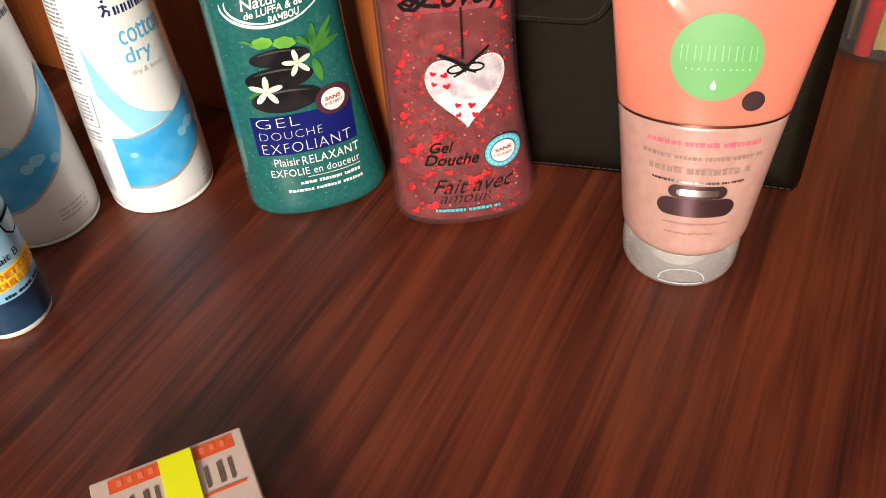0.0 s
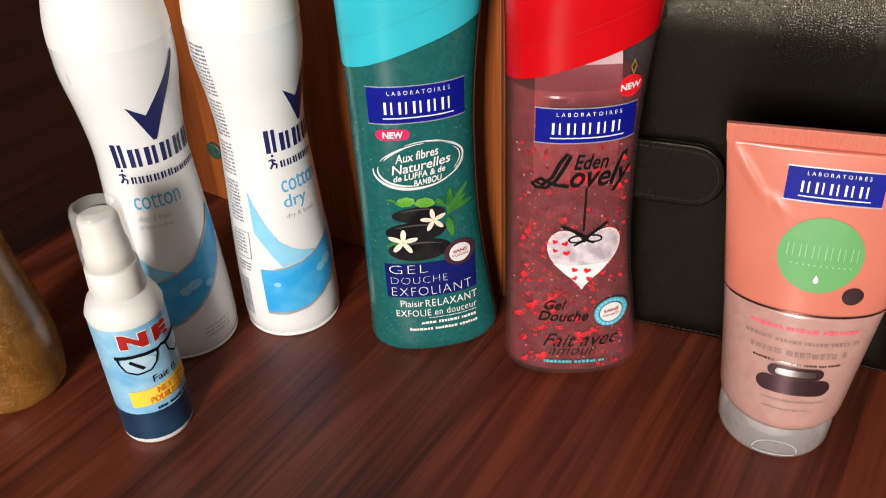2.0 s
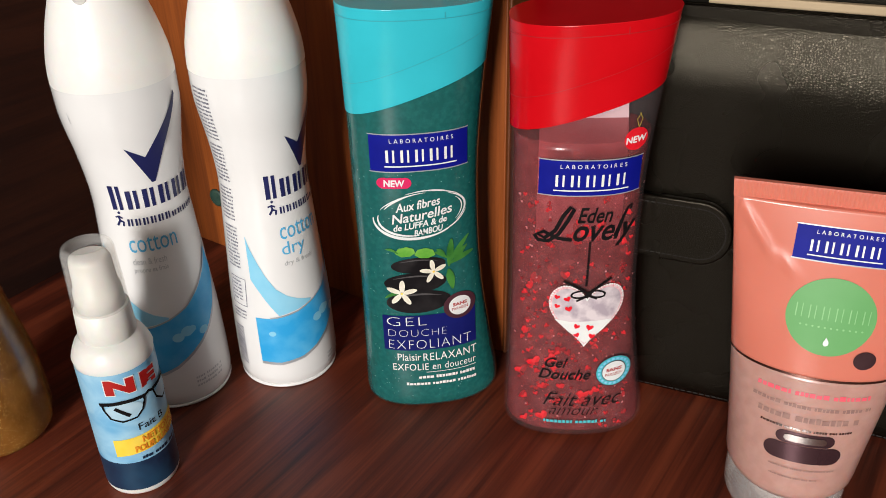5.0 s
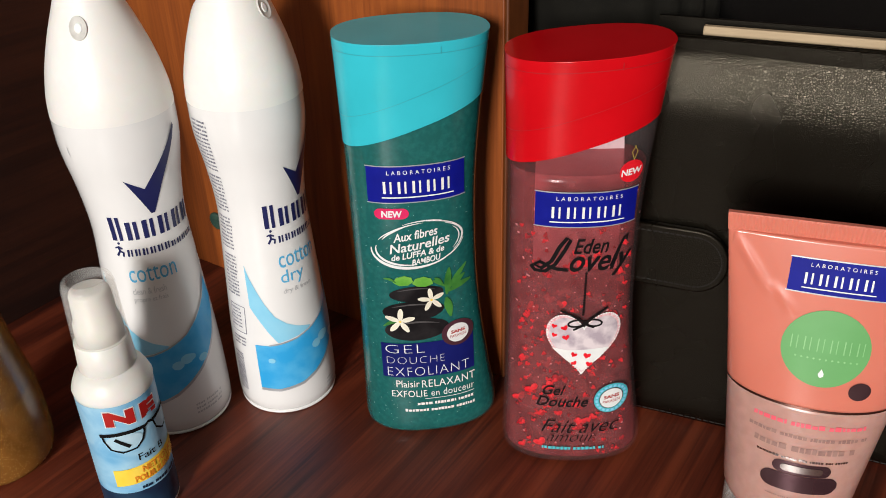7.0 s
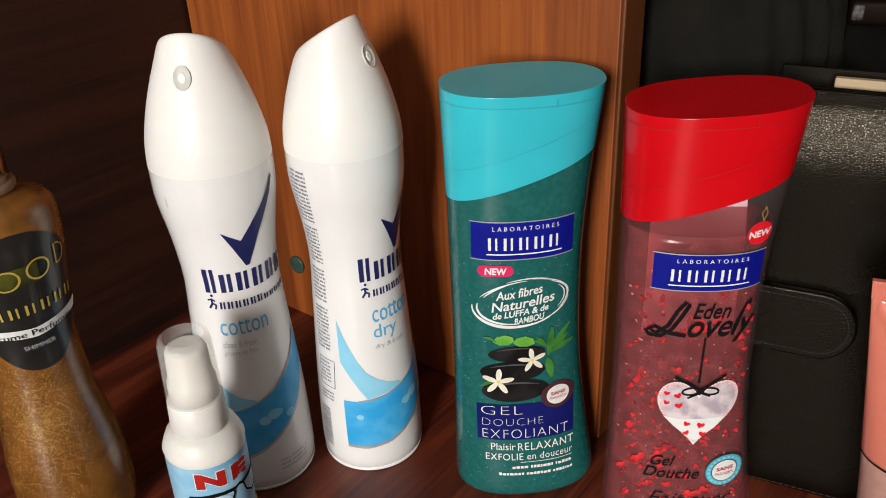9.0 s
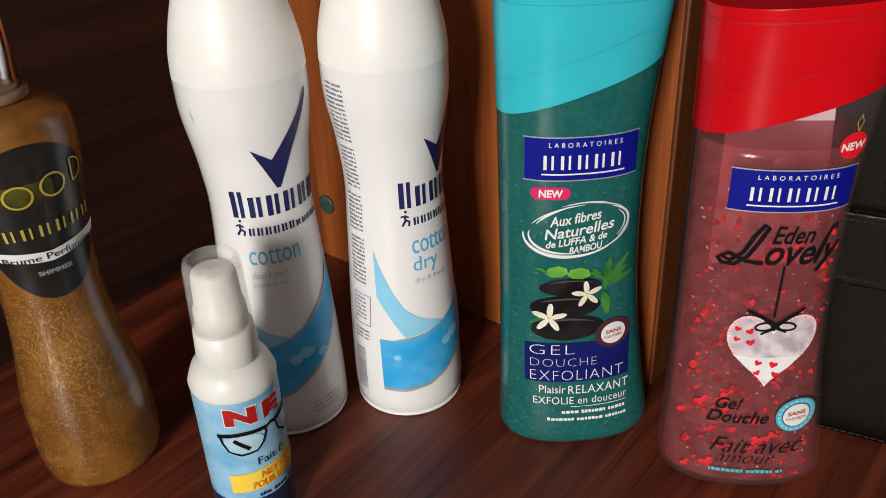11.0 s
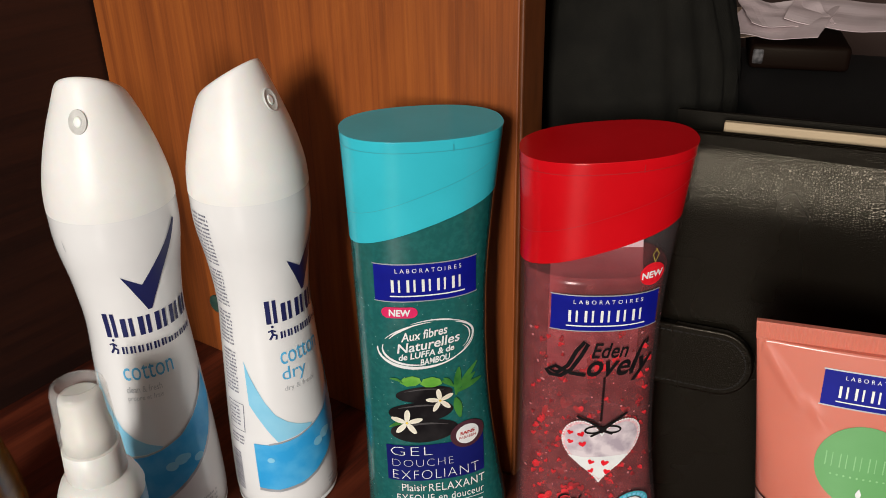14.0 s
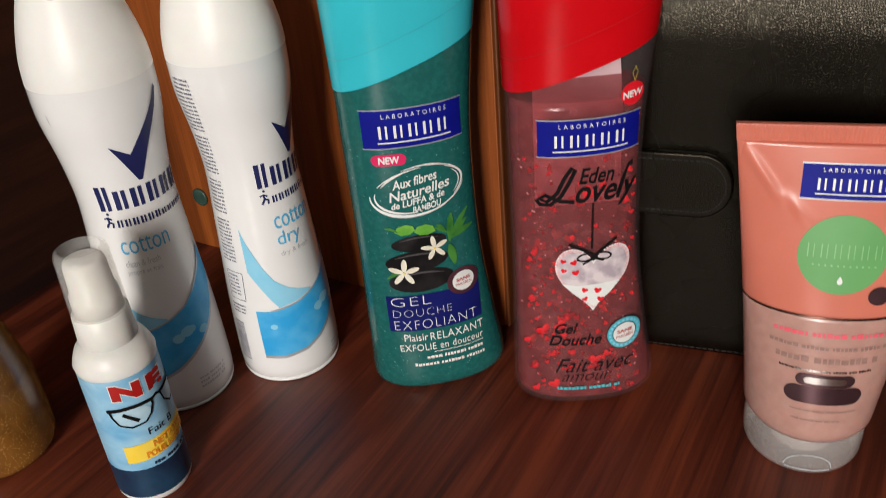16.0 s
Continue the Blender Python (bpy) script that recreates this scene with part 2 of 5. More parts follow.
BAND_FOIL = surface("band_foil", (0.22, 0.10, 0.08), (0.30, 0.16, 0.13), 60, 0.18, metal=0.9)
BROWN_INK = surface("brown_ink", (0.27, 0.15, 0.13), (0.34, 0.20, 0.17), 300, 0.45)
GOLD_LIQUID = surface("gold_liquid", (0.14, 0.055, 0.010), (0.27, 0.115, 0.022), 70, 0.22, coat=0.7, low=0.3, high=0.75, bump=0.15, bump_scale=2600, sss=0.2, distort=1.0)
NECK = clear("gold_neck", (0.62, 0.45, 0.30), 0.35, 0.2)
GLITTER = surface("gold_glitter", (0.90, 0.60, 0.18), None, rough=0.4, metal=0.35)
GOLD_INK = surface("gold_ink", (0.55, 0.42, 0.06), (0.65, 0.5, 0.10), 150, 0.35, metal=0.3)
CHROME = surface("chrome", (0.75, 0.75, 0.76), None, rough=0.12, metal=1.0)
LABEL_BLACK = surface("label_black", (0.012, 0.012, 0.012), (0.018, 0.018, 0.016), 60, 0.3, coat=0.3)
LABEL_BLUE = surface("label_blue", (0.16, 0.42, 0.66), (0.42, 0.66, 0.80), 45, 0.35, low=0.35, high=0.7, stretch=(1, 1, 1.4), distort=0.6)
LABEL_NAVY = surface("label_navy", (0.010, 0.022, 0.055), (0.015, 0.05, 0.10), 70, 0.35)
RED_INK = surface("red_ink", (0.36, 0.011, 0.010), (0.42, 0.015, 0.012), 100, 0.4)
ORANGE_INK = surface("orange_ink", (0.80, 0.26, 0.02), (0.85, 0.32, 0.03), 100, 0.4)
YELLOW_INK = surface("yellow_ink", (0.90, 0.62, 0.05), (0.92, 0.68, 0.10), 100, 0.4)
PANE_GREY = surface("lens_grey", (0.35, 0.55, 0.68), (0.5, 0.68, 0.78), 80, 0.35)
LEATHER = leather("black_leather", (0.0030, 0.0023, 0.0015), 1100, 0.27, 0.155, 0.265)
LEATHER_SOFT = leather("soft_leather", (0.0040, 0.0035, 0.0030), 900, 0.45, 0.08, 0.16)
STITCH = surface("stitch", (0.016, 0.015, 0.013), (0.009, 0.008, 0.007), 400, 0.6)
PAGES = surface("pages", (0.50, 0.38, 0.24), (0.38, 0.28, 0.17), 900, 0.7, stretch=(0.02, 1, 0.02))
BLACK_CLOTH = surface("black_cloth", (0.0052, 0.0047, 0.0034), (0.0085, 0.0076, 0.0055), 60, 0.9, bump=0.2, bump_scale=1600, specular=0.2)
WEAVE = surface("black_weave", (0.005, 0.005, 0.005), (0.010, 0.0095, 0.009), 900, 0.6, bump=0.3, bump_scale=1100, specular=0.3)
WALLET = leather("brown_wallet", (0.0065, 0.0032, 0.0022), 700, 0.5, 0.05, 0.05)
SCUFF = surface("scuff", (0.02, 0.018, 0.018), (0.12, 0.11, 0.11), 350, 0.6, low=0.4, high=0.7)
PAPER = surface("paper", (0.60, 0.49, 0.49), (0.54, 0.42, 0.42), 40, 0.75, bump=0.2, bump_scale=60)
PAPER_TAN = surface("tan_paper", (0.50, 0.36, 0.27), (0.44, 0.31, 0.23), 40, 0.7, bump=0.2, bump_scale=60)
BOX_CREAM = surface("box_cream", (0.62, 0.47, 0.42), (0.66, 0.51, 0.46), 40, 0.5, bump=0.05)
BOX_ORANGE = surface("box_orange", (0.75, 0.095, 0.025), (0.80, 0.11, 0.03), 60, 0.45)
STICKER = surface("sticker_yellow", (0.82, 0.86, 0.010), (0.86, 0.88, 0.02), 60, 0.5)
VASE_GLASS = clear("vase_glass", (0.96, 0.965, 0.95), 0.02, 0.05)
RED_TUBE = surface("red_tube", (0.52, 0.006, 0.008), (0.60, 0.009, 0.011), 60, 0.2, coat=0.3)
STRAW = surface("straw", (0.46, 0.32, 0.12), (0.38, 0.25, 0.09), 60, 0.6, stretch=(4, 4, 0.5))
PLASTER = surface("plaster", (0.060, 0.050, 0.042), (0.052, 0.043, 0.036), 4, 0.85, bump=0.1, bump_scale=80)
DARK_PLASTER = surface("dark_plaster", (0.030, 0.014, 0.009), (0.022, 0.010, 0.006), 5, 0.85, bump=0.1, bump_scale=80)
CEILING = surface("ceiling_paint", (0.30, 0.27, 0.24), (0.27, 0.245, 0.22), 3, 0.9, bump=0.05, bump_scale=60)
FLOOR_TILE = surface("floor_tile", (0.10, 0.07, 0.05), (0.14, 0.10, 0.075), 6, 0.5)
FRAME_PAINT = surface("frame_paint", (0.70, 0.66, 0.60), (0.64, 0.60, 0.55), 20, 0.45)
HOLE = surface("cam_lock", (0.02, 0.05, 0.04), (0.04, 0.08, 0.06), 300, 0.4)


# ---- mesh helpers ----
def part(name, bm, material, parent=None, label="", smooth=True):
    me = bpy.data.meshes.new(name)
    bmesh.ops.recalc_face_normals(bm, faces=bm.faces)
    bm.to_mesh(me)
    bm.free()
    for p in me.polygons:
        p.use_smooth = smooth and len(p.vertices) <= 16
    me.materials.append(material)
    ob = new(name, me)
    if parent:
        ob.parent = parent
    if label:
        ob["label"] = label
    if name in ("side_print", "barcode", "fine_print", "small_print", "stitching", "wordmark", "subline", "second_mark", "stripe_print", "badge_text", "bead_string"):
        ob["kind"] = "stuff"
    return ob


def thing(name, m, label, category, group="", kind=""):
    ob = new(name)
    ob.empty_display_size = 0.02
    ob.matrix_world = m
    return tagged(ob, label, category, group, kind)


def box(x0, x1, y0, y1, z0, z1, bevel=0.0, segments=2):
    bm = bmesh.new()
    bmesh.ops.create_cube(bm, size=1, matrix=Matrix.Translation(((x0 + x1) / 2, (y0 + y1) / 2, (z0 + z1) / 2)) @ Matrix.Diagonal((x1 - x0, y1 - y0, z1 - z0, 1)))
    if bevel:
        bmesh.ops.bevel(bm, geom=bm.edges[:], offset=bevel, segments=segments, affect="EDGES", profile=0.5)
    return bm


def loft(rings, bottom=True, top=True):
    bm = bmesh.new()
    vs = [[bm.verts.new(p) for p in ring] for ring in rings]
    n = len(rings[0])
    for a, b in zip(vs, vs[1:]):
        for i in range(n):
            bm.faces.new((a[i], a[(i + 1) % n], b[(i + 1) % n], b[i]))
    if bottom:
        bm.faces.new(vs[0][::-1])
    if top:
        bm.faces.new(vs[-1])
    return bm


def lathe(profile, n=64, bottom=True, top=True, ribs=0, rib_depth=0.0):
    rings = []
    for z, r in profile:
        rings.append([((r + (rib_depth if ribs and i % 2 else 0)) * math.cos(2 * math.pi * i / n), (r + (rib_depth if ribs and i % 2 else 0)) * math.sin(2 * math.pi * i / n), z) for i in range(n)])
    return loft(rings, bottom, top)


def curve_at(table, z):
    """Smooth reading of a (z, value) table."""
    if z <= table[0][0]:
        return table[0][1]
    for (a, va), (b, vb) in zip(table, table[1:]):
        if z <= b:
            i, f = table.index((a, va)), (z - a) / (b - a)
            (p, vp), (q, vq) = table[max(i - 1, 0)], table[min(i + 2, len(table) - 1)]
            m0, m1 = (vb - vp) / (b - p) * (b - a), (vq - va) / (q - a) * (b - a)
            return va + f * m0 + f * f * (3 * (vb - va) - 2 * m0 - m1) + f * f * f * (2 * (va - vb) + m0 + m1)
    return table[-1][1]


# flat shapes in (u, v), later laid on a curved surface
def flat(outline):
    bm = bmesh.new()
    bm.faces.new([bm.verts.new((u, v, 0)) for u, v in outline])
    return bm


def rect(u0, u1, v0, v1):
    return flat([(u0, v0), (u1, v0), (u1, v1), (u0, v1)])


def pill(u, v, w, h, turn=0.0, n=10):
    pts, r = [], min(w, h) / 2
    for cx, a0 in ((w / 2 - r, -90), (-(w / 2 - r), 90)):
        for i in range(n + 1):
            a = radians(a0 + 180 * i / n)
            pts.append((cx + r * math.cos(a), r * math.sin(a)))
    c, s = math.cos(turn), math.sin(turn)
    return flat([(u + x * c - y * s, v + x * s + y * c) for x, y in pts])


def oval(u, v, a, b, turn=0.0, n=32, a0=0, a1=360):
    c, s = math.cos(turn), math.sin(turn)
    pts = [(a * math.cos(radians(a0 + (a1 - a0) * i / n)), b * math.sin(radians(a0 + (a1 - a0) * i / n))) for i in range(n)]
    return flat([(u + x * c - y * s, v + x * s + y * c) for x, y in pts])


def stroke(points, width, taper=False):
    bm = bmesh.new()
    left, right = [], []
    k = len(points)
    for i, (u, v) in enumerate(points):
        a, b = points[max(i - 1, 0)], points[min(i + 1, k - 1)]
        d = Vector((b[0] - a[0], b[1] - a[1]))
        d = d.normalized() if d.length > 1e-9 else Vector((1, 0))
        w = width / 2 * (0.25 + 0.75 * math.sin(math.pi * i / (k - 1)) if taper else 1)
        left.append(bm.verts.new((u - d.y * w, v + d.x * w, 0)))
        right.append(bm.verts.new((u + d.y * w, v - d.x * w, 0)))
    for i in range(k - 1):
        bm.faces.new((right[i], right[i + 1], left[i + 1], left[i]))
    return bm


def arc(u, v, a, b, a0, a1, turn=0.0, n=24):
    c, s = math.cos(turn), math.sin(turn)
    pts = [(a * math.cos(radians(a0 + (a1 - a0) * i / n)), b * math.sin(radians(a0 + (a1 - a0) * i / n))) for i in range(n + 1)]
    return [(u + x * c - y * s, v + x * s + y * c) for x, y in pts]


def heart(u, v, w, h, turn=0.0, n=40):
    pts = []
    for i in range(n):
        t = 2 * math.pi * i / n
        x = 16 * math.copysign(abs(math.sin(t)) ** 2.3, math.sin(t)) / 34
        y = (13 * math.cos(t) - 5 * math.cos(2 * t) - 2 * math.cos(3 * t) - math.cos(4 * t) + 2.5) / 30
        pts.append((x * w, y * h))
    c, s = math.cos(turn), math.sin(turn)
    return flat([(u + x * c - y * s, v + x * s + y * c) for x, y in pts])


def words(text, size, u, v, align="CENTER", turn=0.0, shear=0.0, stretch=1.0, bold=0.0, spacing=1.0):
    cu = bpy.data.curves.new("text", "FONT")
    cu.body, cu.size, cu.align_x, cu.align_y, cu.shear, cu.offset, cu.resolution_u = text, size, align, "CENTER", shear, bold, 3
    cu.space_character = spacing
    ob = bpy.data.objects.new("text", cu)
    scene.collection.objects.link(ob)
    me = bpy.data.meshes.new_from_object(ob.evaluated_get(bpy.context.evaluated_depsgraph_get()))
    bpy.data.objects.remove(ob)
    bm = bmesh.new()
    bm.from_mesh(me)
    bpy.data.meshes.remove(me)
    c, s = math.cos(turn), math.sin(turn)
    for p in bm.verts:
        x, y = p.co.x * stretch, p.co.y
        p.co = (u + x * c - y * s, v + x * s + y * c, 0)
    return bm


def text_in(text, u0, u1, v0, v1, turn=0.0, shear=0.0, bold=0.0, spacing=1.0):
    """Lettering that fills the box u0..u1, v0..v1 and climbs by turn."""
    bm = words(text, v1 - v0, 0, 0, "LEFT", shear=shear, bold=bold, spacing=spacing)
    xs, ys = [p.co.x for p in bm.verts], [p.co.y for p in bm.verts]
    for p in bm.verts:
        f, g = (p.co.x - min(xs)) / (max(xs) - min(xs)), (p.co.y - min(ys)) / (max(ys) - min(ys))
        u = u0 + f * (u1 - u0)
        p.co = (u, v0 + g * (v1 - v0) + turn * (u - (u0 + u1) / 2), 0)
    return bm


def merged(*bms):
    out = bmesh.new()
    for b in bms:
        me = bpy.data.meshes.new("m")
        b.to_mesh(me)
        b.free()
        out.from_mesh(me)
        bpy.data.meshes.remove(me)
    return out


def lay(bm, surf, off=0.0003, step=0.003):
    """Cuts a flat shape into strips and lays it on surf(u, v, off)."""
    if step:
        us, vs = [p.co.x for p in bm.verts], [p.co.y for p in bm.verts]
        for lo, hi, nrm in ((min(us), max(us), (1, 0, 0)), (min(vs), max(vs), (0, 1, 0))):
            k = math.floor(lo / step) + 1
            while k * step < hi:
                bmesh.ops.bisect_plane(bm, geom=bm.verts[:] + bm.edges[:] + bm.faces[:], plane_co=(nrm[0] * k * step, nrm[1] * k * step, 0), plane_no=nrm, dist=1e-7)
                k += 1
    for p in bm.verts:
        p.co = surf(p.co.x, p.co.y, off)
    return bm


def bars(u0, u1, v, rows, pitch, height, rng, gap=0.25, lean=0.0):
    """Plain bars in place of small print, set close in word-like runs."""
    bm = bmesh.new()
    for k in range(rows):
        u, left = u0, rng.randint(3, 8)
        while u < u1 - height * 0.3:
            w = min(height * rng.uniform(0.45, 1.1), u1 - u)
            y, h = v - k * pitch + lean * (u - u0), height * rng.uniform(0.72, 1.0)
            bm.faces.new([bm.verts.new((a, b, 0)) for a, b in ((u, y), (u + w, y + lean * w), (u + w, y + lean * w + h), (u, y + h))])
            left -= 1
            u += w + height * (0.22 if left else 0.8)
            left = left or rng.randint(3, 8)
    return bm


def blocks(u, v, w, h, shape, lean=0.0, weight=0.2):
    """A wordmark reduced to plain upright bars; each digit of shape gives the height (1 to 9) of a pair."""
    out, cell = [], w / len(shape)
    t = h * weight
    for i, c in enumerate(shape):
        k, x, y = int(c) / 9 * h, u - w / 2 + cell * (i + 0.5), v - h / 2
        for dx, tt in ((-cell * 0.23, t), (cell * 0.20, t * 0.75)):
            out.append(rect(x + dx - tt / 2, x + dx + tt / 2, y, y + k))
    bm = merged(*out)
    for p in bm.verts:
        p.co.y += lean * (p.co.x - u)
    return bm


# ---- the room, far out of view, that closes the place ----
def room():
    x0, x1, y0, y1, z0, z1, t = -1.7, 2.0, WIN_Y, 0.46, -0.75, 1.85, 0.12
    def wall(name, *b, paint=PLASTER):
        ob = part(name, box(*b), paint, smooth=False)
        ob.matrix_world = DESK
        return tagged(ob, "plain brown painted plaster room wall", "wall", kind="structure")
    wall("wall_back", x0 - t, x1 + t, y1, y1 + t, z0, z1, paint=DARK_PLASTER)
    wall("wall_left", x0 - t, x0, y0, y1, z0, z1)
    wall("wall_right", x1, x1 + t, y0, y1, z0, z1)
    wa, wb, wc, wd = WIN_X - WIN_W / 2, WIN_X + WIN_W / 2, WIN_Z - WIN_H / 2, WIN_Z + WIN_H / 2
    bm = merged(box(x0 - t, wa, y0 - t, y0, z0, z1), box(wb, x1 + t, y0 - t, y0, z0, z1), box(wa, wb, y0 - t, y0, z0, wc), box(wa, wb, y0 - t, y0, wd, z1))
    ob = part("wall_window", bm, PLASTER, smooth=False)
    ob.matrix_world = DESK
    tagged(ob, "plain brown plaster wall pierced by a window", "wall", kind="structure")
    fr = merged(box(wa, wa + 0.03, y0 - 0.08, y0 - 0.04, wc, wd), box(wb - 0.03, wb, y0 - 0.08, y0 - 0.04, wc, wd),
                box(wa + 0.03, wb - 0.03, y0 - 0.08, y0 - 0.04, wc, wc + 0.03), box(wa + 0.03, wb - 0.03, y0 - 0.08, y0 - 0.04, wd - 0.03, wd))
    ob = part("window_1", fr, FRAME_PAINT, smooth=False)
    ob.matrix_world = DESK
    tagged(ob, "off-white painted window frame in the wall", "window", kind="structure")
    ob = part("floor", box(x0 - t, x1 + t, y0 - t, y1 + t, z0 - 0.1, z0), FLOOR_TILE, smooth=False)
    ob.matrix_world = DESK
    tagged(ob, "brown stone-tiled room floor", "floor", kind="structure")
    ob = part("ceiling", box(x0 - t, x1 + t, y0 - t, y1 + t, z1, z1 + 0.1), CEILING, smooth=False)
    ob.matrix_world = DESK
    tagged(ob, "off-white painted ceiling", "ceiling", kind="structure")


room()


# ---- the desk and its boards ----
def desk():
    d = thing("desk", DESK, "reddish-brown mahogany desk with a glossy grained top", "desk")
    part("desktop", box(-0.62, 0.85, -0.52, 0.44, -0.025, 0.0, 0.002), MAHOGANY, d, smooth=False)
    for x0, x1 in ((-0.60, -0.575), (0.80, 0.825)):
        part("side_board", box(x0, x1, -0.48, 0.42, -0.75, -0.025, 0.001), MAHOGANY, d, smooth=False)
    part("modesty_board", box(-0.575, 0.80, 0.38, 0.40, -0.55, -0.025, 0.001), MAHOGANY, d, smooth=False)


def upright_boards():
    a = thing("upright_board", DESK, "orange-brown cherry board standing upright on the desk", "board")
    part("board", box(-0.290, -0.0022, 0, 0.019, 0, 0.42, 0.0006), CHERRY, a, smooth=False)
    part("edge_strip", box(-0.0020, 0.0, 0.0, 0.019, 0, 0.42, 0.0008), SHADED_EDGE, a, "thin edge strip of the board, coloured as cherry in shade", smooth=False)
    c = lathe([(0, 0.0062), (0.0010, 0.0062), (0.0016, 0.0050)], 24)
    lock = part("cam_lock", c, HOLE, a, "dark greenish round fitting in the board")
    lock.matrix_local = pose(-0.2220, 0.0, 0.0385, 90, 0, 0)
    b = thing("side_panel", DESK, "dark mahogany side panel at the desk's end, shade painted in", "board")
    part("panel", box(-0.312, -0.292, -0.40, 0.019, 0, 0.42, 0.001), SHADED_PANEL, b, smooth=False)


desk()
upright_boards()


# ---- spray cans ----
CAN = [(0.0, 0.0245), (0.0025, 0.0258), (0.012, 0.0264), (0.045, 0.0256), (0.075, 0.0239), (0.098, 0.0226), (0.118, 0.0217), (0.138, 0.0233), (0.158, 0.0262), (0.1730, 0.0265)]
CAN_CAP = [(0.158, 0.0264), (0.170, 0.0266), (0.177, 0.0264), (0.184, 0.0256), (0.196, 0.0228), (0.208, 0.0189), (0.218, 0.0150), (0.226, 0.0120), (0.234, 0.0090)]
SEAM_Z, SPRAY_Z = 0.1730, 0.2130


def spray_can(m, spray_turn, mark_turn, label, second):
    can = thing("spray_can", m, label, "deodorant spray", "deodorant cans on the desk")
    zs = [SEAM_Z * i / 44 for i in range(45)]
    prof = [(0.0, 0.0235)] + [(z, curve_at(CAN, z)) for z in zs if z > 0.001]
    part("body", lathe(prof, top=False), CAN_WHITE, can)
    rim = lathe([(0.0, 0.0246), (0.0008, 0.0256), (0.0020, 0.0260), (0.0022, 0.0252)], 64)
    part("base_rim", rim, CAN_WHITE, can)
    # cap: a dome cut by a slope that is highest over the nozzle
    cz = [SEAM_Z + (0.234 - SEAM_Z) * i / 34 for i in range(35)]
    bm = lathe([(z, curve_at(CAN_CAP, z)) for z in cz], bottom=False)
    bmesh.ops.inset_region(bm, faces=[f for f in bm.faces if len(f.verts) > 4 and f.calc_center_median().z > 0.2], thickness=0.004)
    d = Vector((math.cos(radians(spray_turn)), math.sin(radians(spray_turn)), 0))
    for p in bm.verts:
        lim = 0.2300 + 0.62 * (p.co.dot(d) - 0.0110)
        if p.co.z > 0.18:
            p.co.z = lim - 0.0016 * math.log(1 + math.exp((lim - p.co.z) / 0.0016))
    cap = part("cap", bm, CAP_WHITE, can, "matt white cap with a slanting top")
    # nozzle: an oval dish with a raised jet
    tilt = math.degrees(math.atan2(curve_at(CAN_CAP, SPRAY_Z - 0.005) - curve_at(CAN_CAP, SPRAY_Z + 0.005), 0.010))
    r = curve_at(CAN_CAP, SPRAY_Z)
    rim_ring = lathe([(-0.0030, 0.0050), (0.0000, 0.0050), (0.0001, 0.0048), (0.0000, 0.0045), (-0.0002, 0.0036), (-0.0003, 0.0020), (-0.0003, 0.0008)], 40)
    hole = lathe([(-0.0006, 0.0024), (-0.0001, 0.0022), (0.0001, 0.0016), (0.0000, 0.0008)], 24)
    for p in list(rim_ring.verts) + list(hole.verts):
        p.co.x *= 0.72
    n = part("nozzle", rim_ring, GREY_NOZZLE, cap, "grey oval spray nozzle set in the cap")
    part("jet", hole, CAP_WHITE, n, "small pale jet")
    n.matrix_local = pose(d.x * (r + 0.0004), d.y * (r + 0.0004), SPRAY_Z) @ pose(0, 0, 0, 0, 0, spray_turn + 90) @ pose(0, 0, 0, 90 - tilt, 0, 0)

    du, dv = (0.0, 0.0) if second else (-0.0084, 0.0045)

    def surf(u, v, off):
        a = radians(mark_turn) + (u + du) / 0.0245
        rr = curve_at(CAN, v + dv) + off
        return Vector((rr * math.cos(a), rr * math.sin(a), v + dv))

    rng = random.Random(5)
    part("tick_mark", lay(flat([(0.0042, 0.1424), (0.0124, 0.1367), (0.0318, 0.1622), (0.0323, 0.1606), (0.0222, 0.1393), (0.0152, 0.1236), (0.0134, 0.1236)]), surf), NAVY, can)
    part("wordmark", lay(blocks(0.0148, 0.1178, 0.0490, 0.0122, "977777", 0.0, 0.20), surf), NAVY, can)
    part("subline", lay(blocks(0.0180, 0.1053, 0.0420, 0.0040, "88888866666", 0.0, 0.26), surf), NAVY, can)
    ru, rv = 0.0045, 0.0012
    part("runner_mark", lay(merged(stroke([(ru - 0.0125, rv + 0.1025), (ru - 0.0108, rv + 0.1050), (ru - 0.0112, rv + 0.1075)], 0.0011), oval(ru - 0.0106, rv + 0.1090, 0.0007, 0.0007, n=10),
         stroke([(ru - 0.0108, rv + 0.1050), (ru - 0.0090, rv + 0.1042), (ru - 0.0094, rv + 0.1022)], 0.0010), stroke([(ru - 0.0130, rv + 0.1066), (ru - 0.0110, rv + 0.1072), (ru - 0.0092, rv + 0.1062)], 0.0008)), surf), NAVY, can)
    lines = [("cotton", -0.0043, 0.0196, 0.0895, 0.0972)] + ([("dry", -0.0045, 0.0085, 0.0788, 0.0880)] if second else [])
    for w, u0, u1, v0, v1 in lines:
        part("lettering", lay(text_in(w, u0, u1, v0, v1), surf, step=0), SKY_INK, can, "light blue word '%s'" % w)
    small = [("dry & fresh", 0.0760)] if second else [("clean & fresh", 0.0846), ("propre et frais", 0.0797)]
    for w, v in small:
        part("small_print", lay(text_in(w, -0.0042, 0.0122, v - 0.0017, v + 0.0017), surf, step=0), GREY_INK, can)
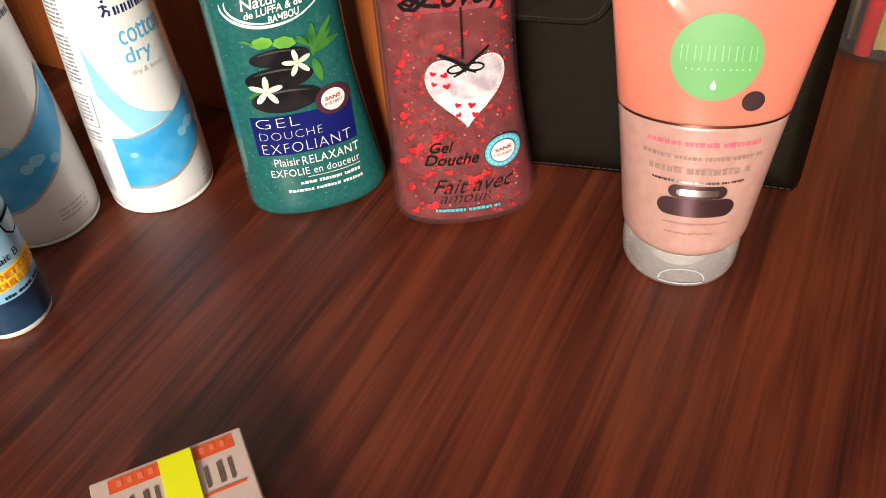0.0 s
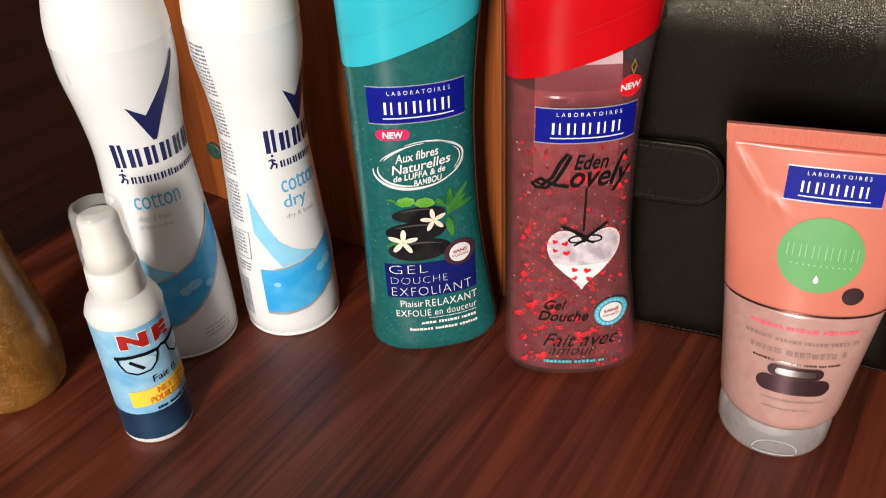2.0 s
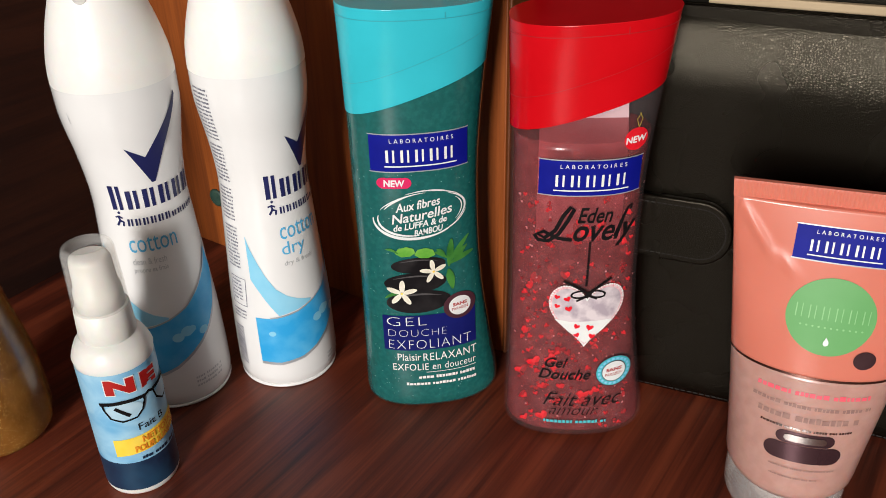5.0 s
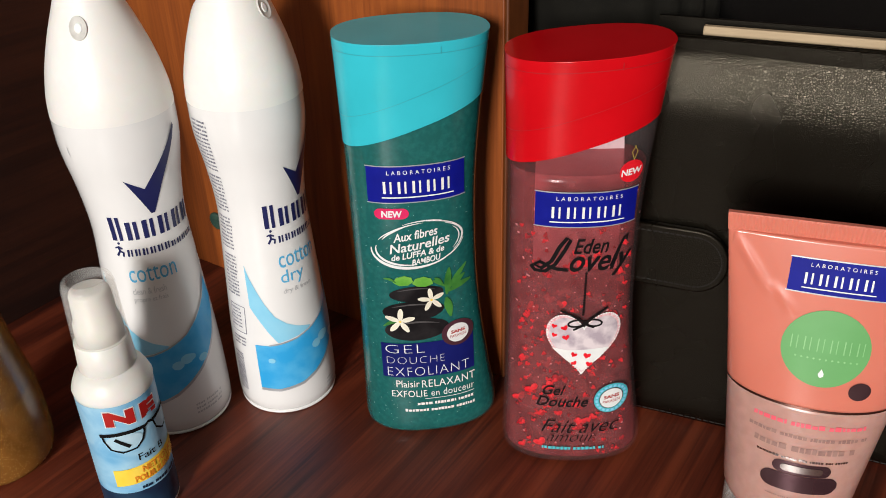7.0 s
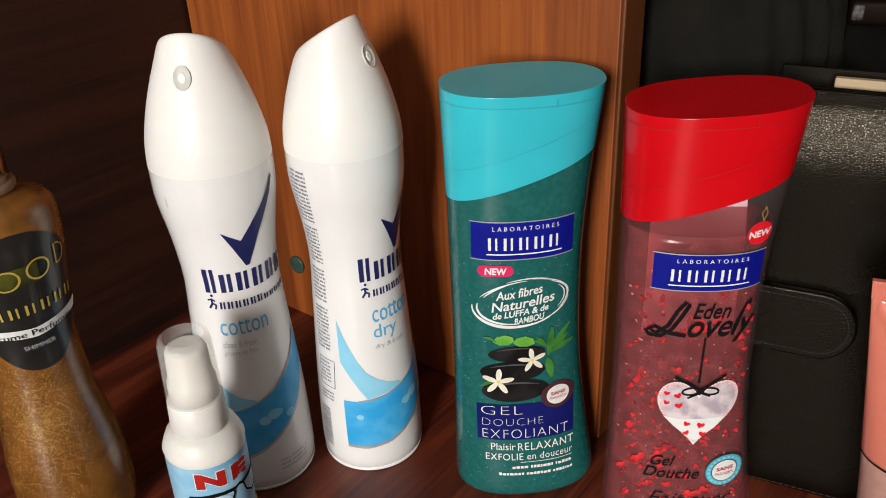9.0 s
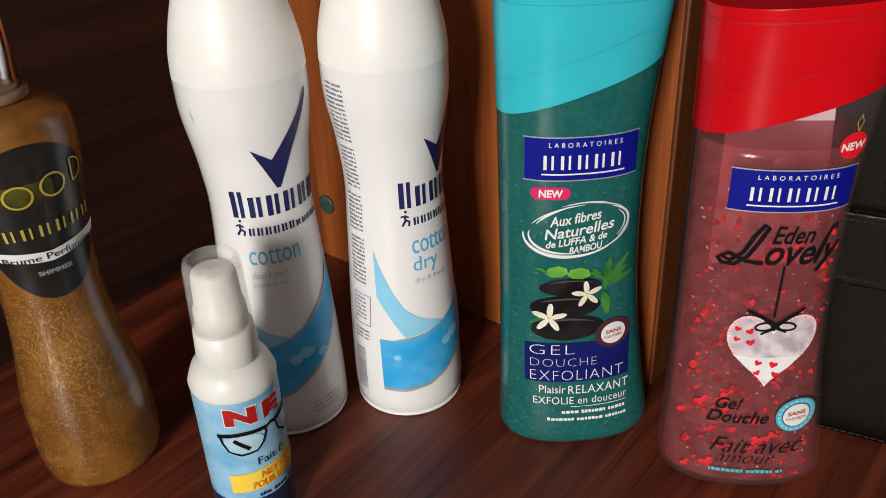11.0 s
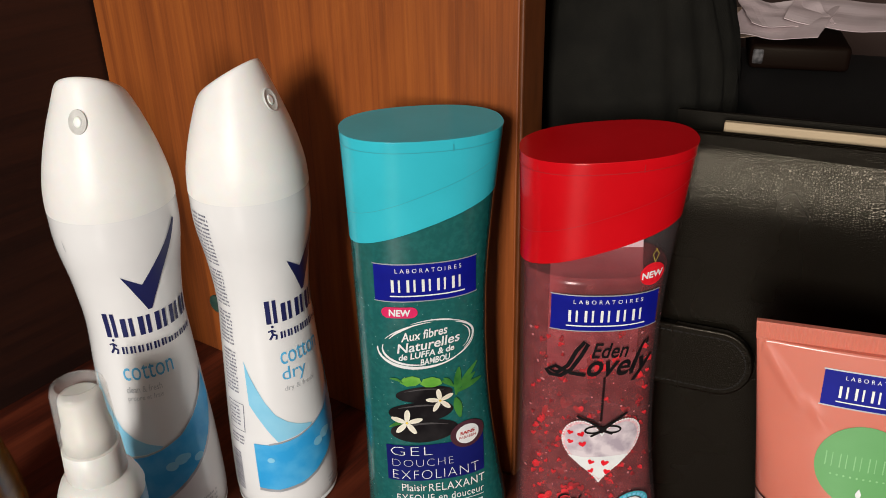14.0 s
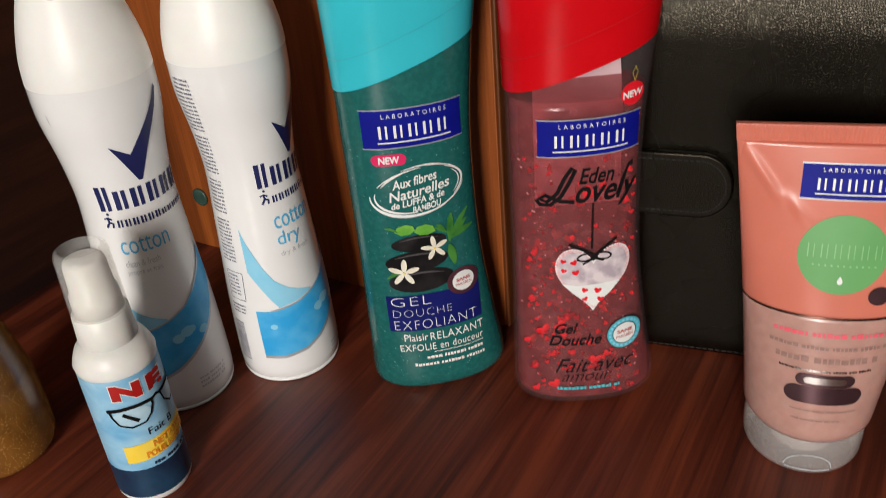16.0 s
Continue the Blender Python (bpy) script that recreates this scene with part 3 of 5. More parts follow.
    # the two blue waves
    pale = [(-0.0232, 0.0920), (-0.0210, 0.0850), (-0.0183, 0.0787), (-0.0145, 0.0702), (-0.0103, 0.0628), (-0.0050, 0.0580), (0.0002, 0.0550), (0.0068, 0.0524), (0.0064, 0.0513), (-0.0006, 0.0491), (-0.0105, 0.0471), (-0.0140, 0.0528), (-0.0180, 0.0600), (-0.0227, 0.0682)]
    part("pale_wave", lay(flat(pale), surf, 0.00025), SKY_PALE, can)
    top = [(-0.0223, 0.0459), (-0.0150, 0.0457), (-0.0094, 0.0463), (-0.0010, 0.0480), (0.0065, 0.0507), (0.0156, 0.0552), (0.0230, 0.0615), (0.0308, 0.0694), (0.0375, 0.0790)]
    bot = [(-0.0221, 0.0188), (-0.0126, 0.0181), (-0.0012, 0.0201), (0.0060, 0.0235), (0.0131, 0.0285), (0.0195, 0.0336), (0.0254, 0.0395), (0.0310, 0.0470), (0.0360, 0.0560), (0.0395, 0.0650)]
    part("deep_wave", lay(flat(top + bot[::-1]), surf, 0.0004), SKY_DEEP, can)
    part("top_line", lay(stroke([(u, v + 0.0003) for u, v in top[1:]], 0.0008), surf, 0.0005), SILVER_INK, can)
    part("silver_line", lay(stroke([(u, v - 0.0008) for u, v in bot], 0.0019), surf, 0.00035), SILVER_INK, can)
    for r0 in (0.0028, 0.0022, 0.0032, 0.0017, 0.0025):
        part("drop_print", lay(oval(rng.uniform(-0.016, 0.024), rng.uniform(0.031, 0.043), r0, r0 * 0.9, n=18), surf, 0.00055), SKY_PALE, can)
    part("fine_print", lay(bars(0.0128, 0.0280, 0.0122, 3, 0.0026, 0.0014, rng, lean=0.03), surf, 0.00025), GREY_INK, can)
    # small print panel round the side
    side = merged(*[bars(-0.0385 + 0.0008 * (k % 2), -0.0278, v, rows, 0.0020, 0.0010, rng) for k, (v, rows) in enumerate(((0.1660, 13), (0.1380, 10), (0.1155, 9), (0.0950, 12)))], bars(-0.0370, -0.0280, 0.0470, 3, 0.0021, 0.0011, rng))
    part("side_print", lay(side, surf, 0.0002), DARK_GREY_INK, can)
    part("barcode", lay(merged(*[rect(-0.0385, -0.0315, 0.0130 + 0.0011 * i, 0.0130 + 0.0011 * i + rng.choice((0.0004, 0.0006))) for i in range(22)]), surf, 0.0002), DARK_GREY_INK, can)
    fr = [(-0.0370, 0.0510), (-0.0268, 0.0510), (-0.0262, 0.0670), (-0.0370, 0.0670), (-0.0370, 0.0510)]
    part("print_frame", lay(merged(*[stroke([a, b], 0.0004) for a, b in zip(fr, fr[1:])], bars(-0.0360, -0.0290, 0.0645, 6, 0.0021, 0.0010, rng)), surf, 0.0002), DARK_GREY_INK, can)
    if not second:
        part("scuff_mark", lay(stroke([(-0.0168, 0.1590), (-0.0164, 0.1560), (-0.0160, 0.1542)], 0.0005, True), surf, 0.0002), GREY_INK, can, "small grey scuff on the can")
    return can


spray_can(pose(-0.1905, 0.3553, 0), -80, -57, "white aerosol deodorant can with navy tick and blue wave", False)
spray_can(pose(-0.1370, 0.3780, 0), -17, -49, "white aerosol deodorant can marked cotton dry, cap turned aside", True)


# ---- shower gel bottles ----
G_RIGHT = [(0.0, 0.0345), (0.008, 0.0356), (0.030, 0.0322), (0.064, 0.0277), (0.095, 0.0257), (0.133, 0.0255), (0.169, 0.0280), (0.207, 0.0322)]
G_LEFT = [(0.0, 0.0335), (0.008, 0.0335), (0.035, 0.0330), (0.080, 0.0325), (0.130, 0.0329), (0.165, 0.0332), (0.207, 0.0341)]
G_DEEP = [(0.0, 0.0215), (0.008, 0.0222), (0.060, 0.0180), (0.120, 0.0195), (0.165, 0.0205), (0.207, 0.0226)]
G_TOP, G_N = 0.2064, 2.35


def gel_section(z, squeeze=0.0):
    r, l, b = curve_at(G_RIGHT, z) - squeeze, curve_at(G_LEFT, z) - squeeze, curve_at(G_DEEP, z) - squeeze
    if z < 0.005:
        f = 0.0026 * (1 - z / 0.005) ** 2
        r, l, b = r - f, l - f, b - f
    return (r - l) / 2, (r + l) / 2, b


def gel_point(z, a, squeeze=0.0):
    c, h, b = gel_section(z, squeeze)
    ca, sa = math.cos(a), math.sin(a)
    return Vector((c + h * math.copysign(abs(ca) ** (2 / G_N), ca), b * math.copysign(abs(sa) ** (2 / G_N), sa), z))


def cap_line(x):
    return 0.1698 + 0.33 * x


def gel_surf(u, v, off):
    c, h, b = gel_section(v)
    q = min(abs((u - c) / h), 0.995)
    return Vector((u, -b * (1 - q ** G_N) ** (1 / G_N) - off, v))


def gel_loft(z_of, rows, n=72, squeeze=0.0, bottom=True, top=True):
    rings = []
    for k in range(rows + 1):
        ring = []
        for i in range(n):
            a = 2 * math.pi * i / n
            z = z_of(k / rows, 0.0)
            for _ in range(3):
                z = z_of(k / rows, gel_point(z, a, squeeze).x)
            ring.append(gel_point(z, a, squeeze))
        rings.append(ring)
    return loft(rings, bottom, top)


def slant(bm, drop, kx, ky):
    """Lets the lid of a cap fall towards its front and its left end."""
    for p in bm.verts:
        w = min(1.0, max(0.0, (p.co.z - 0.180) / 0.018))
        p.co.z += w * (-drop + kx * p.co.x + ky * p.co.y)
    return bm


def gel_bottle(m, label, cap_mat, seam_mat, liquid, fill, lid):
    bt = thing("shower_gel_bottle", m, label, "shower gel", "shower gel bottles on the desk")
    if fill is None:
        part("body", gel_loft(lambda f, x: (f ** 1.3) * cap_line(x), 44, top=False), liquid, bt)
    else:
        part("gel", gel_loft(lambda f, x: 0.0042 + (f ** 1.3) * (fill - 0.0042), 40, squeeze=0.0016), liquid, bt, "pink gel inside the bottle")
        part("body", gel_loft(lambda f, x: (f ** 1.3) * cap_line(x), 44, top=False), CLEAR, bt, "clear plastic bottle body")
    bm = gel_loft(lambda f, x: cap_line(x) + 0.0003 + (G_TOP - 0.0003 - cap_line(x)) * f, 20, squeeze=-0.0003, bottom=False)
    top = [f for f in bm.faces if len(f.verts) > 8 and f.calc_center_median().z > 0.19]
    bmesh.ops.bevel(bm, geom=list(top[0].edges), offset=0.0012, segments=3, affect="EDGES", profile=0.5)
    cap = part("cap", slant(bm, *lid), cap_mat, bt, "glossy flip-top cap with a slanting lower edge")
    ring = gel_loft(lambda f, x: 0.2016 + 0.0004 * f, 1, squeeze=-0.00042, bottom=False, top=False)
    part("lid_seam", slant(ring, *lid), seam_mat, cap)
    ring = gel_loft(lambda f, x: 0.1844 + 0.35 * x + 0.0003 * f, 1, squeeze=-0.00040, bottom=False, top=False)
    part("mould_line", ring, seam_mat, cap)
    part("thumb_notch", slant(lay(stroke([(0.0089, 0.2014), (0.0089, 0.2045)], 0.0005), gel_surf, 0.0006), *lid), seam_mat, cap)
    return bt, cap


def maker_label(bt, surf, u0, u1, v0, v1, lean=0.0):
    lab = part("maker_label", lay(rect(u0, u1, v0, v1), surf, 0.00035), NAVY_LABEL, bt, "navy blue maker's label with white marks")
    w, h, um = u1 - u0, v1 - v0, (u0 + u1) / 2
    edge = merged(rect(u0 - 0.0004, u1 + 0.0004, v1, v1 + 0.0005), rect(u0 - 0.0004, u1 + 0.0004, v0 - 0.0005, v0))
    part("label_edge", lay(edge, surf, 0.0003), SILVER_INK, lab)
    part("lettering", lay(words("LABORATOIRES", h * 0.165, um + w * 0.02, v1 - h * 0.16, spacing=1.7, stretch=w * 0.80 / (h * 0.165 * 13.4)), surf, 0.0006, 0), WHITE_INK, lab)
    part("wordmark", lay(blocks(um, v0 + h * 0.43, w * 0.74, h * 0.34, "99999"), surf, 0.0006), WHITE_INK, lab)
    part("underline", lay(rect(um - w * 0.36, um + w * 0.38, v0 + h * 0.13, v0 + h * 0.165), surf, 0.0006), WHITE_INK, lab)
    return lab


def flower(u, v, r, turn):
    out = []
    for k in range(5):
        a = turn + k * 2 * math.pi / 5
        out.append(oval(u + r * 0.55 * math.cos(a), v + r * 0.55 * math.sin(a), r * 0.5, r * 0.19, a, 12))
    return merged(*out)


def teal_bottle():
    bt, cap = gel_bottle(pose(-0.0553, 0.3677, 0, 0, 0, 15.8), "teal exfoliating shower gel bottle with turquoise cap", TEAL_CAP, TEAL_SEAM, TEAL_GEL, None, (0.0, 0.0, 0.0))
    s, rng = gel_surf, random.Random(3)
    maker_label(bt, s, -0.0248, 0.0185, 0.1351, 0.1524)
    pl = part("new_badge", lay(pill(-0.0150, 0.1294, 0.0152, 0.0054), s, 0.00035), MAGENTA, bt, "magenta badge with white word NEW")
    part("lettering", lay(text_in("NEW", -0.0196, -0.0104, 0.1277, 0.1311, 0.0, 0.05, 0.00012), s, 0.0006, 0), WHITE_INK, pl)
    sw = []
    for a, b, a0, a1, w in ((0.0208, 0.0118, 20, 75, 0.0005), (0.0205, 0.0112, 80, 150, 0.0007), (0.0218, 0.0120, 172, 300, 0.0016), (0.0198, 0.0104, 165, 262, 0.0012), (0.0214, 0.0116, 285, 345, 0.0007), (0.0206, 0.0108, -42, 48, 0.0010), (0.0190, 0.0102, -38, 30, 0.0006), (0.0216, 0.0122, 55, 105, 0.0006), (0.0186, 0.0110, 105, 150, 0.0008)):
        sw.append(stroke(arc(-0.0034, 0.1126, a, b, a0, a1, 0.14), w, True))
    part("brush_ring", lay(merged(*sw), s), WHITE_INK, bt)
    for t, u0, u1, v, h in (("Aux fibres", -0.0150, 0.0052, 0.1182, 0.0046), ("Naturelles", -0.0169, 0.0108, 0.1128, 0.0050), ("de LUFFA & de", -0.0164, 0.0082, 0.1079, 0.0034), ("BAMBOU", -0.0070, 0.0063, 0.1042, 0.0034)):
        part("lettering", lay(text_in(t, u0, u1, v - h / 2, v + h / 2, 0.145, 0.12, 0.00008), s, 0.0004, 0), WHITE_INK, bt, "white lettering '%s'" % t)
    for u, v, a, b, tn in ((-0.0061, 0.0645, 0.0156, 0.0064, 0.03), (-0.0074, 0.0754, 0.0148, 0.0058, 0.03), (-0.0057, 0.0854, 0.0129, 0.0044, 0.03)):
        st = part("stone", lay(oval(u, v, a, b, tn), s, 0.0003 + (v - 0.06) * 0.004), STONE, bt, "black polished stone print")
        part("stone_sheen", lay(stroke([(u - a * 0.7 + a * 1.4 * k / 8, v + b * 0.45 + b * 0.25 * math.sin(math.pi * k / 8)) for k in range(9)], b * 0.16, True), s, 0.0005 + (v - 0.06) * 0.004), STONE_SHEEN, st)
    for pts in (((-0.0165, 0.0925), (-0.0150, 0.0950), (-0.0110, 0.0962), (-0.0078, 0.0950), (-0.0070, 0.0925), (-0.0095, 0.0908), (-0.0135, 0.0905)),
                ((-0.0075, 0.0915), (-0.0060, 0.0942), (-0.0020, 0.0950), (0.0014, 0.0935), (0.0024, 0.0905), (-0.0010, 0.0892), (-0.0050, 0.0896))):
        part("leaf", lay(flat(pts), s, 0.00052), LEAF, bt)
    for (u0, v0), (u1, v1), w in (((-0.0208, 0.0946), (-0.0150, 0.0925), 0.0014), ((0.0020, 0.0920), (0.0078, 0.0880), 0.0022), ((0.0030, 0.0935), (0.0072, 0.0890), 0.0018), ((0.0088, 0.0830), (0.0102, 0.0980), 0.0034), ((0.0090, 0.0850), (0.0189, 0.0980), 0.0028), ((0.0095, 0.0845), (0.0212, 0.0880), 0.0032), ((0.0110, 0.0850), (0.0180, 0.0925), 0.0026), ((0.0085, 0.0815), (0.0106, 0.0698), 0.0040), ((-0.0222, 0.0668), (-0.0150, 0.0700), 0.0018)):
        part("bamboo_leaf", lay(stroke([(u0 + (u1 - u0) * i / 8, v0 + (v1 - v0) * i / 8 + 0.0008 * math.sin(math.pi * i / 8)) for i in range(9)], w, True), s, 0.0006), BAMBOO, bt)
    for u, v, r, tn in ((0.0013, 0.0815, 0.0064, 0.45), (-0.0142, 0.0700, 0.0072, 0.25)):
        f = part("flower", lay(flower(u, v, r, tn), s, 0.0008), PETAL, bt, "small white five-petalled flower")
        part("flower_centre", lay(oval(u, v, 0.0006, 0.0006, n=12), s, 0.0010), YELLOW_INK, f)
    bx = part("name_panel", lay(rect(-0.0241, 0.0220, 0.0366, 0.0566), s, 0.00048), NAVY_DARK, bt, "dark blue name panel with white lettering")
    for t, u0, u1, v0, v1 in (("GEL", -0.0222, -0.0030, 0.0511, 0.0560), ("DOUCHE", -0.0218, 0.0068, 0.0449, 0.0488), ("EXFOLIANT", -0.0218, 0.0192, 0.0377, 0.0427)):
        part("lettering", lay(text_in(t, u0, u1, v0, v1, 0.0, 0.0, -0.00012, 1.12), s, 0.0008, 0), WHITE_INK, bx)
    part("lettering", lay(merged(text_in("Plaisir", -0.0181, -0.0065, 0.0306, 0.0346), text_in("RELAXANT", -0.0054, 0.0221, 0.0302, 0.0345, spacing=1.1)), s, 0.0004, 0), WHITE_INK, bt, "white lettering 'Plaisir RELAXANT'")
    part("lettering", lay(text_in("EXFOLIE en douceur", -0.0206, 0.0216, 0.0247, 0.0286, spacing=1.08), s, 0.0004, 0), WHITE_INK, bt, "white lettering 'EXFOLIE en douceur'")
    part("rule", lay(rect(-0.0042, 0.0214, 0.0231, 0.0234), s), WHITE_INK, bt)
    part("small_print", lay(bars(-0.0081, 0.0212, 0.0196, 1, 0.004, 0.0017, rng, 0.1), s), WHITE_INK, bt)
    part("small_print", lay(bars(-0.0145, 0.0216, 0.0157, 1, 0.004, 0.0017, rng, 0.1), s), WHITE_INK, bt)
    bd = part("badge", lay(oval(0.0139, 0.0597, 0.0083, 0.0074), s, 0.0007), PLUM, bt, "brown ringed white round badge")
    part("badge_face", lay(oval(0.0139, 0.0597, 0.0056, 0.0053), s, 0.0009), WHITE_INK, bd)
    part("lettering", lay(merged(text_in("SANS", 0.0103, 0.0175, 0.0598, 0.0617, 0.04, 0.0, 0.00006), text_in("PARABEN", 0.0098, 0.0180, 0.0575, 0.0590, 0.04)), s, 0.0011, 0), RED_INK, bd)
    # pale flecks of scrub in the gel
    fl = []
    for _ in range(260):
        u, v = rng.uniform(-0.031, 0.024), rng.uniform(0.008, 0.152)
        fl.append(oval(u, v, rng.uniform(0.00012, 0.00028), rng.uniform(0.00012, 0.0003), n=5))
    tagged(part("flecks", lay(merged(*fl), s, 0.00012, 0), FLECK, bt, "pale scrub flecks"), kind="stuff")


def red_bottle():
    bt, cap = gel_bottle(pose(0.0187, 0.3532, 0, 0, 0, 6.7), "clear pink shower gel bottle with red hearts and red cap", RED_CAP, RED_SEAM, PINK_GEL, 0.1565, (0.0004, 0.065, 0.0))
    s, rng = gel_surf, random.Random(8)
    part("back_label", lay(flat([(-0.0200, 0.0960), (0.0190, 0.0960), (0.0190, 0.1420), (0.0170, 0.1690), (-0.0200, 0.1600)]), lambda u, v, off: Vector((u, gel_section(v)[2] * 0.40 + off, v)), 0.0, 0.004), BACK_LABEL, bt, "pale lavender back label seen through the bottle")
    maker_label(bt, s, -0.0219, 0.0204, 0.1338, 0.1495)
    ball = part("new_badge", lay(oval(0.0166, 0.1578, 0.0051, 0.0050), s, 0.0005), HEART_RED, bt, "red bauble badge with white word NEW")
    part("lettering", lay(text_in("NEW", 0.0122, 0.0210, 0.1562, 0.1592, 0.05, 0.05, 0.00010), s, 0.0008, 0), WHITE_INK, ball)
    part("bauble_thread", lay(merged(stroke([(0.0172, 0.1628), (0.0160, 0.1664), (0.0176, 0.1690)], 0.0003), stroke([(0.0172, 0.1628), (0.0184, 0.1664), (0.0170, 0.1690)], 0.0003)), s, 0.0005), GOLD_INK, ball)
    # the scrolled mark, as plain sweeping strokes
    swash = stroke([(-0.0228, 0.1135), (-0.0212, 0.1112), (-0.0170, 0.1112), (-0.0128, 0.1150), (-0.0092, 0.1218), (-0.0068, 0.1272), (-0.0082, 0.1284), (-0.0112, 0.1240), (-0.0142, 0.1168), (-0.0185, 0.1126), (-0.0216, 0.1140), (-0.0190, 0.1158), (-0.0130, 0.1130), (-0.0070, 0.1122)], 0.0017)
    part("lettering", lay(merged(swash, text_in("ovely", -0.0066, 0.0208, 0.1080, 0.1226, 0.0, 0.35, 0.00026), stroke([(0.0112, 0.1130), (0.0136, 0.1200), (0.0164, 0.1262), (0.0178, 0.1272), (0.0176, 0.1250)], 0.0012)), s, 0.0004), BLACK_INK, bt, "black sweeping script lettering")
    part("lettering", lay(text_in("Eden", -0.0052, 0.0098, 0.1206, 0.1280, 0.0, 0.30, 0.00010), s, 0.0006), BLACK_INK, bt, "black slanted script lettering")
    part("bead_string", lay(merged(*[oval(0.0009, 0.1105 - 0.0013 * i, 0.00062, 0.00058, n=8) for i in range(18)]), s, 0.0004, 0), BLACK_INK, bt)
    hu, hv = 0.0018, 0.0716
    ht = part("heart_print", lay(heart(hu, hv, 0.0362, 0.0350), s, 0.0005), LACE, bt, "white lace heart print with a black bow")
    part("lace_edge", lay(merged(*[oval(hu + 0.0176 * 2 * (16 * math.copysign(abs(math.sin(t)) ** 2.3, math.sin(t)) / 34), hv + 0.0344 * (13 * math.cos(t) - 5 * math.cos(2 * t) - 2 * math.cos(3 * t) - math.cos(4 * t) + 2.5) / 30, 0.00042, 0.00042, n=8) for t in [2 * math.pi * k / 90 for k in range(90)]]), s, 0.0006, 0), WHITE_INK, ht, "white beads of the lace edge")
    part("heart_inner", lay(heart(hu, hv, 0.0332, 0.0318), s, 0.0007), HEART_PALE, ht)
    part("heart_sheen", lay(flat([(hu - 0.0142, hv - 0.0015), (hu - 0.0070, hv - 0.0030), (hu + 0.0120, hv - 0.0025), (hu + 0.0085, hv - 0.0075), (hu + 0.0002, hv - 0.0148), (hu - 0.0075, hv - 0.0085)]), s, 0.00085), WHITE_INK, ht, "plain white lower half of the heart")
    bv = 0.0838
    bow = merged(stroke(arc(hu - 0.0038, bv, 0.0036, 0.0018, 0, 360, 0.15, 16), 0.0009), stroke(arc(hu + 0.0042, bv, 0.0036, 0.0018, 0, 360, -0.15, 16), 0.0009), oval(hu + 0.0002, bv, 0.0015, 0.0013),
                 stroke([(hu, bv + 0.0008), (hu - 0.0060, bv + 0.0046), (hu - 0.0112, bv + 0.0074)], 0.0011), stroke([(hu + 0.0005, bv + 0.0008), (hu + 0.0058, bv + 0.0050), (hu + 0.0100, bv + 0.0082)], 0.0011), stroke([(hu, bv - 0.0008), (hu - 0.0050, bv - 0.0036)], 0.0010), stroke([(hu + 0.0005, bv - 0.0008), (hu + 0.0044, bv - 0.0026)], 0.0010))
    part("bow", lay(bow, s, 0.0011), BLACK_INK, ht)
    for u, v, w in ((-0.0118, 0.0822, 0.0028), (-0.0070, 0.0812, 0.0034), (-0.0116, 0.0772, 0.0028), (-0.0062, 0.0758, 0.0036), (-0.0022, 0.0660, 0.0032), (0.0038, 0.0652, 0.0038), (-0.0018, 0.0612, 0.0030), (0.0050, 0.0604, 0.0034)):
        part("printed_heart", lay(heart(u, v, w, w * 0.85, rng.uniform(-0.5, 0.5), 16), s, 0.0010), HEART_RED, ht)
    for t, u0, u1, v0, v1 in (("Gel", -0.0156, -0.0050, 0.0424, 0.0478), ("Douche", -0.0185, 0.0060, 0.0358, 0.0414)):
        part("lettering", lay(text_in(t, u0, u1, v0, v1, 0.0, 0.35, 0.00006), s, 0.0004, 0), BLACK_INK, bt, "black slanted lettering '%s'" % t)
    for t, u0, u1, v0, v1 in (("Fait avec", -0.0158, 0.0218, 0.0208, 0.0282), ("amour", -0.0130, 0.0108, 0.0156, 0.0194)):
        part("lettering", lay(text_in(t, u0, u1, v0, v1, 0.0, 0.45, -0.00006), s, 0.0004, 0), BLACK_INK, bt, "black slanted lettering '%s'" % t)
    part("small_print", lay(bars(-0.0152, 0.0148, 0.0107, 1, 0.004, 0.0018, rng, 0.1), s, 0.0004), TURQUOISE, bt)
    bu, bw = 0.0171, 0.0393
    bd = part("badge", lay(oval(bu, bw, 0.0089, 0.0082), s, 0.0005), PLUM, bt, "turquoise ringed white round badge")
    part("badge_ring", lay(oval(bu, bw, 0.0085, 0.0078), s, 0.0006), TURQUOISE, bd)
    part("badge_line", lay(oval(bu, bw, 0.0060, 0.0056), s, 0.0007), PLUM, bd)
    part("badge_face", lay(oval(bu, bw, 0.0056, 0.0052), s, 0.0008), WHITE_INK, bd)
    part("badge_text", lay(merged(*[stroke(arc(bu, bw, 0.0072, 0.0066, a, a + 12, n=4), 0.0012) for a in range(0, 360, 18)]), s, 0.0008, 0), SKY_PALE, bd)
    part("lettering", lay(merged(text_in("SANS", bu - 0.0038, bu + 0.0038, bw + 0.0002, bw + 0.0021, 0.05, 0.0, 0.00006), text_in("PARABEN", bu - 0.0042, bu + 0.0042, bw - 0.0022, bw - 0.0006, 0.05)), s, 0.0010, 0), RED_INK, bd)
    # red hearts adrift in the gel, near the wall of the bottle
    meshes = []
    for w, mt in ((0.0040, HEART_RED), (0.0029, HEART_RED), (0.0026, HEART_DARK), (0.0034, HEART_DARK)):
        h = heart(0, 0, w, w, 0, 14)
        geo = bmesh.ops.extrude_face_region(h, geom=h.faces[:])
        for e in geo["geom"]:
            if isinstance(e, bmesh.types.BMVert):
                e.co.z += 0.0005
        ob = part("heart_flake", h, mt, bt)
        meshes.append(ob.data)
        bpy.data.objects.remove(ob)
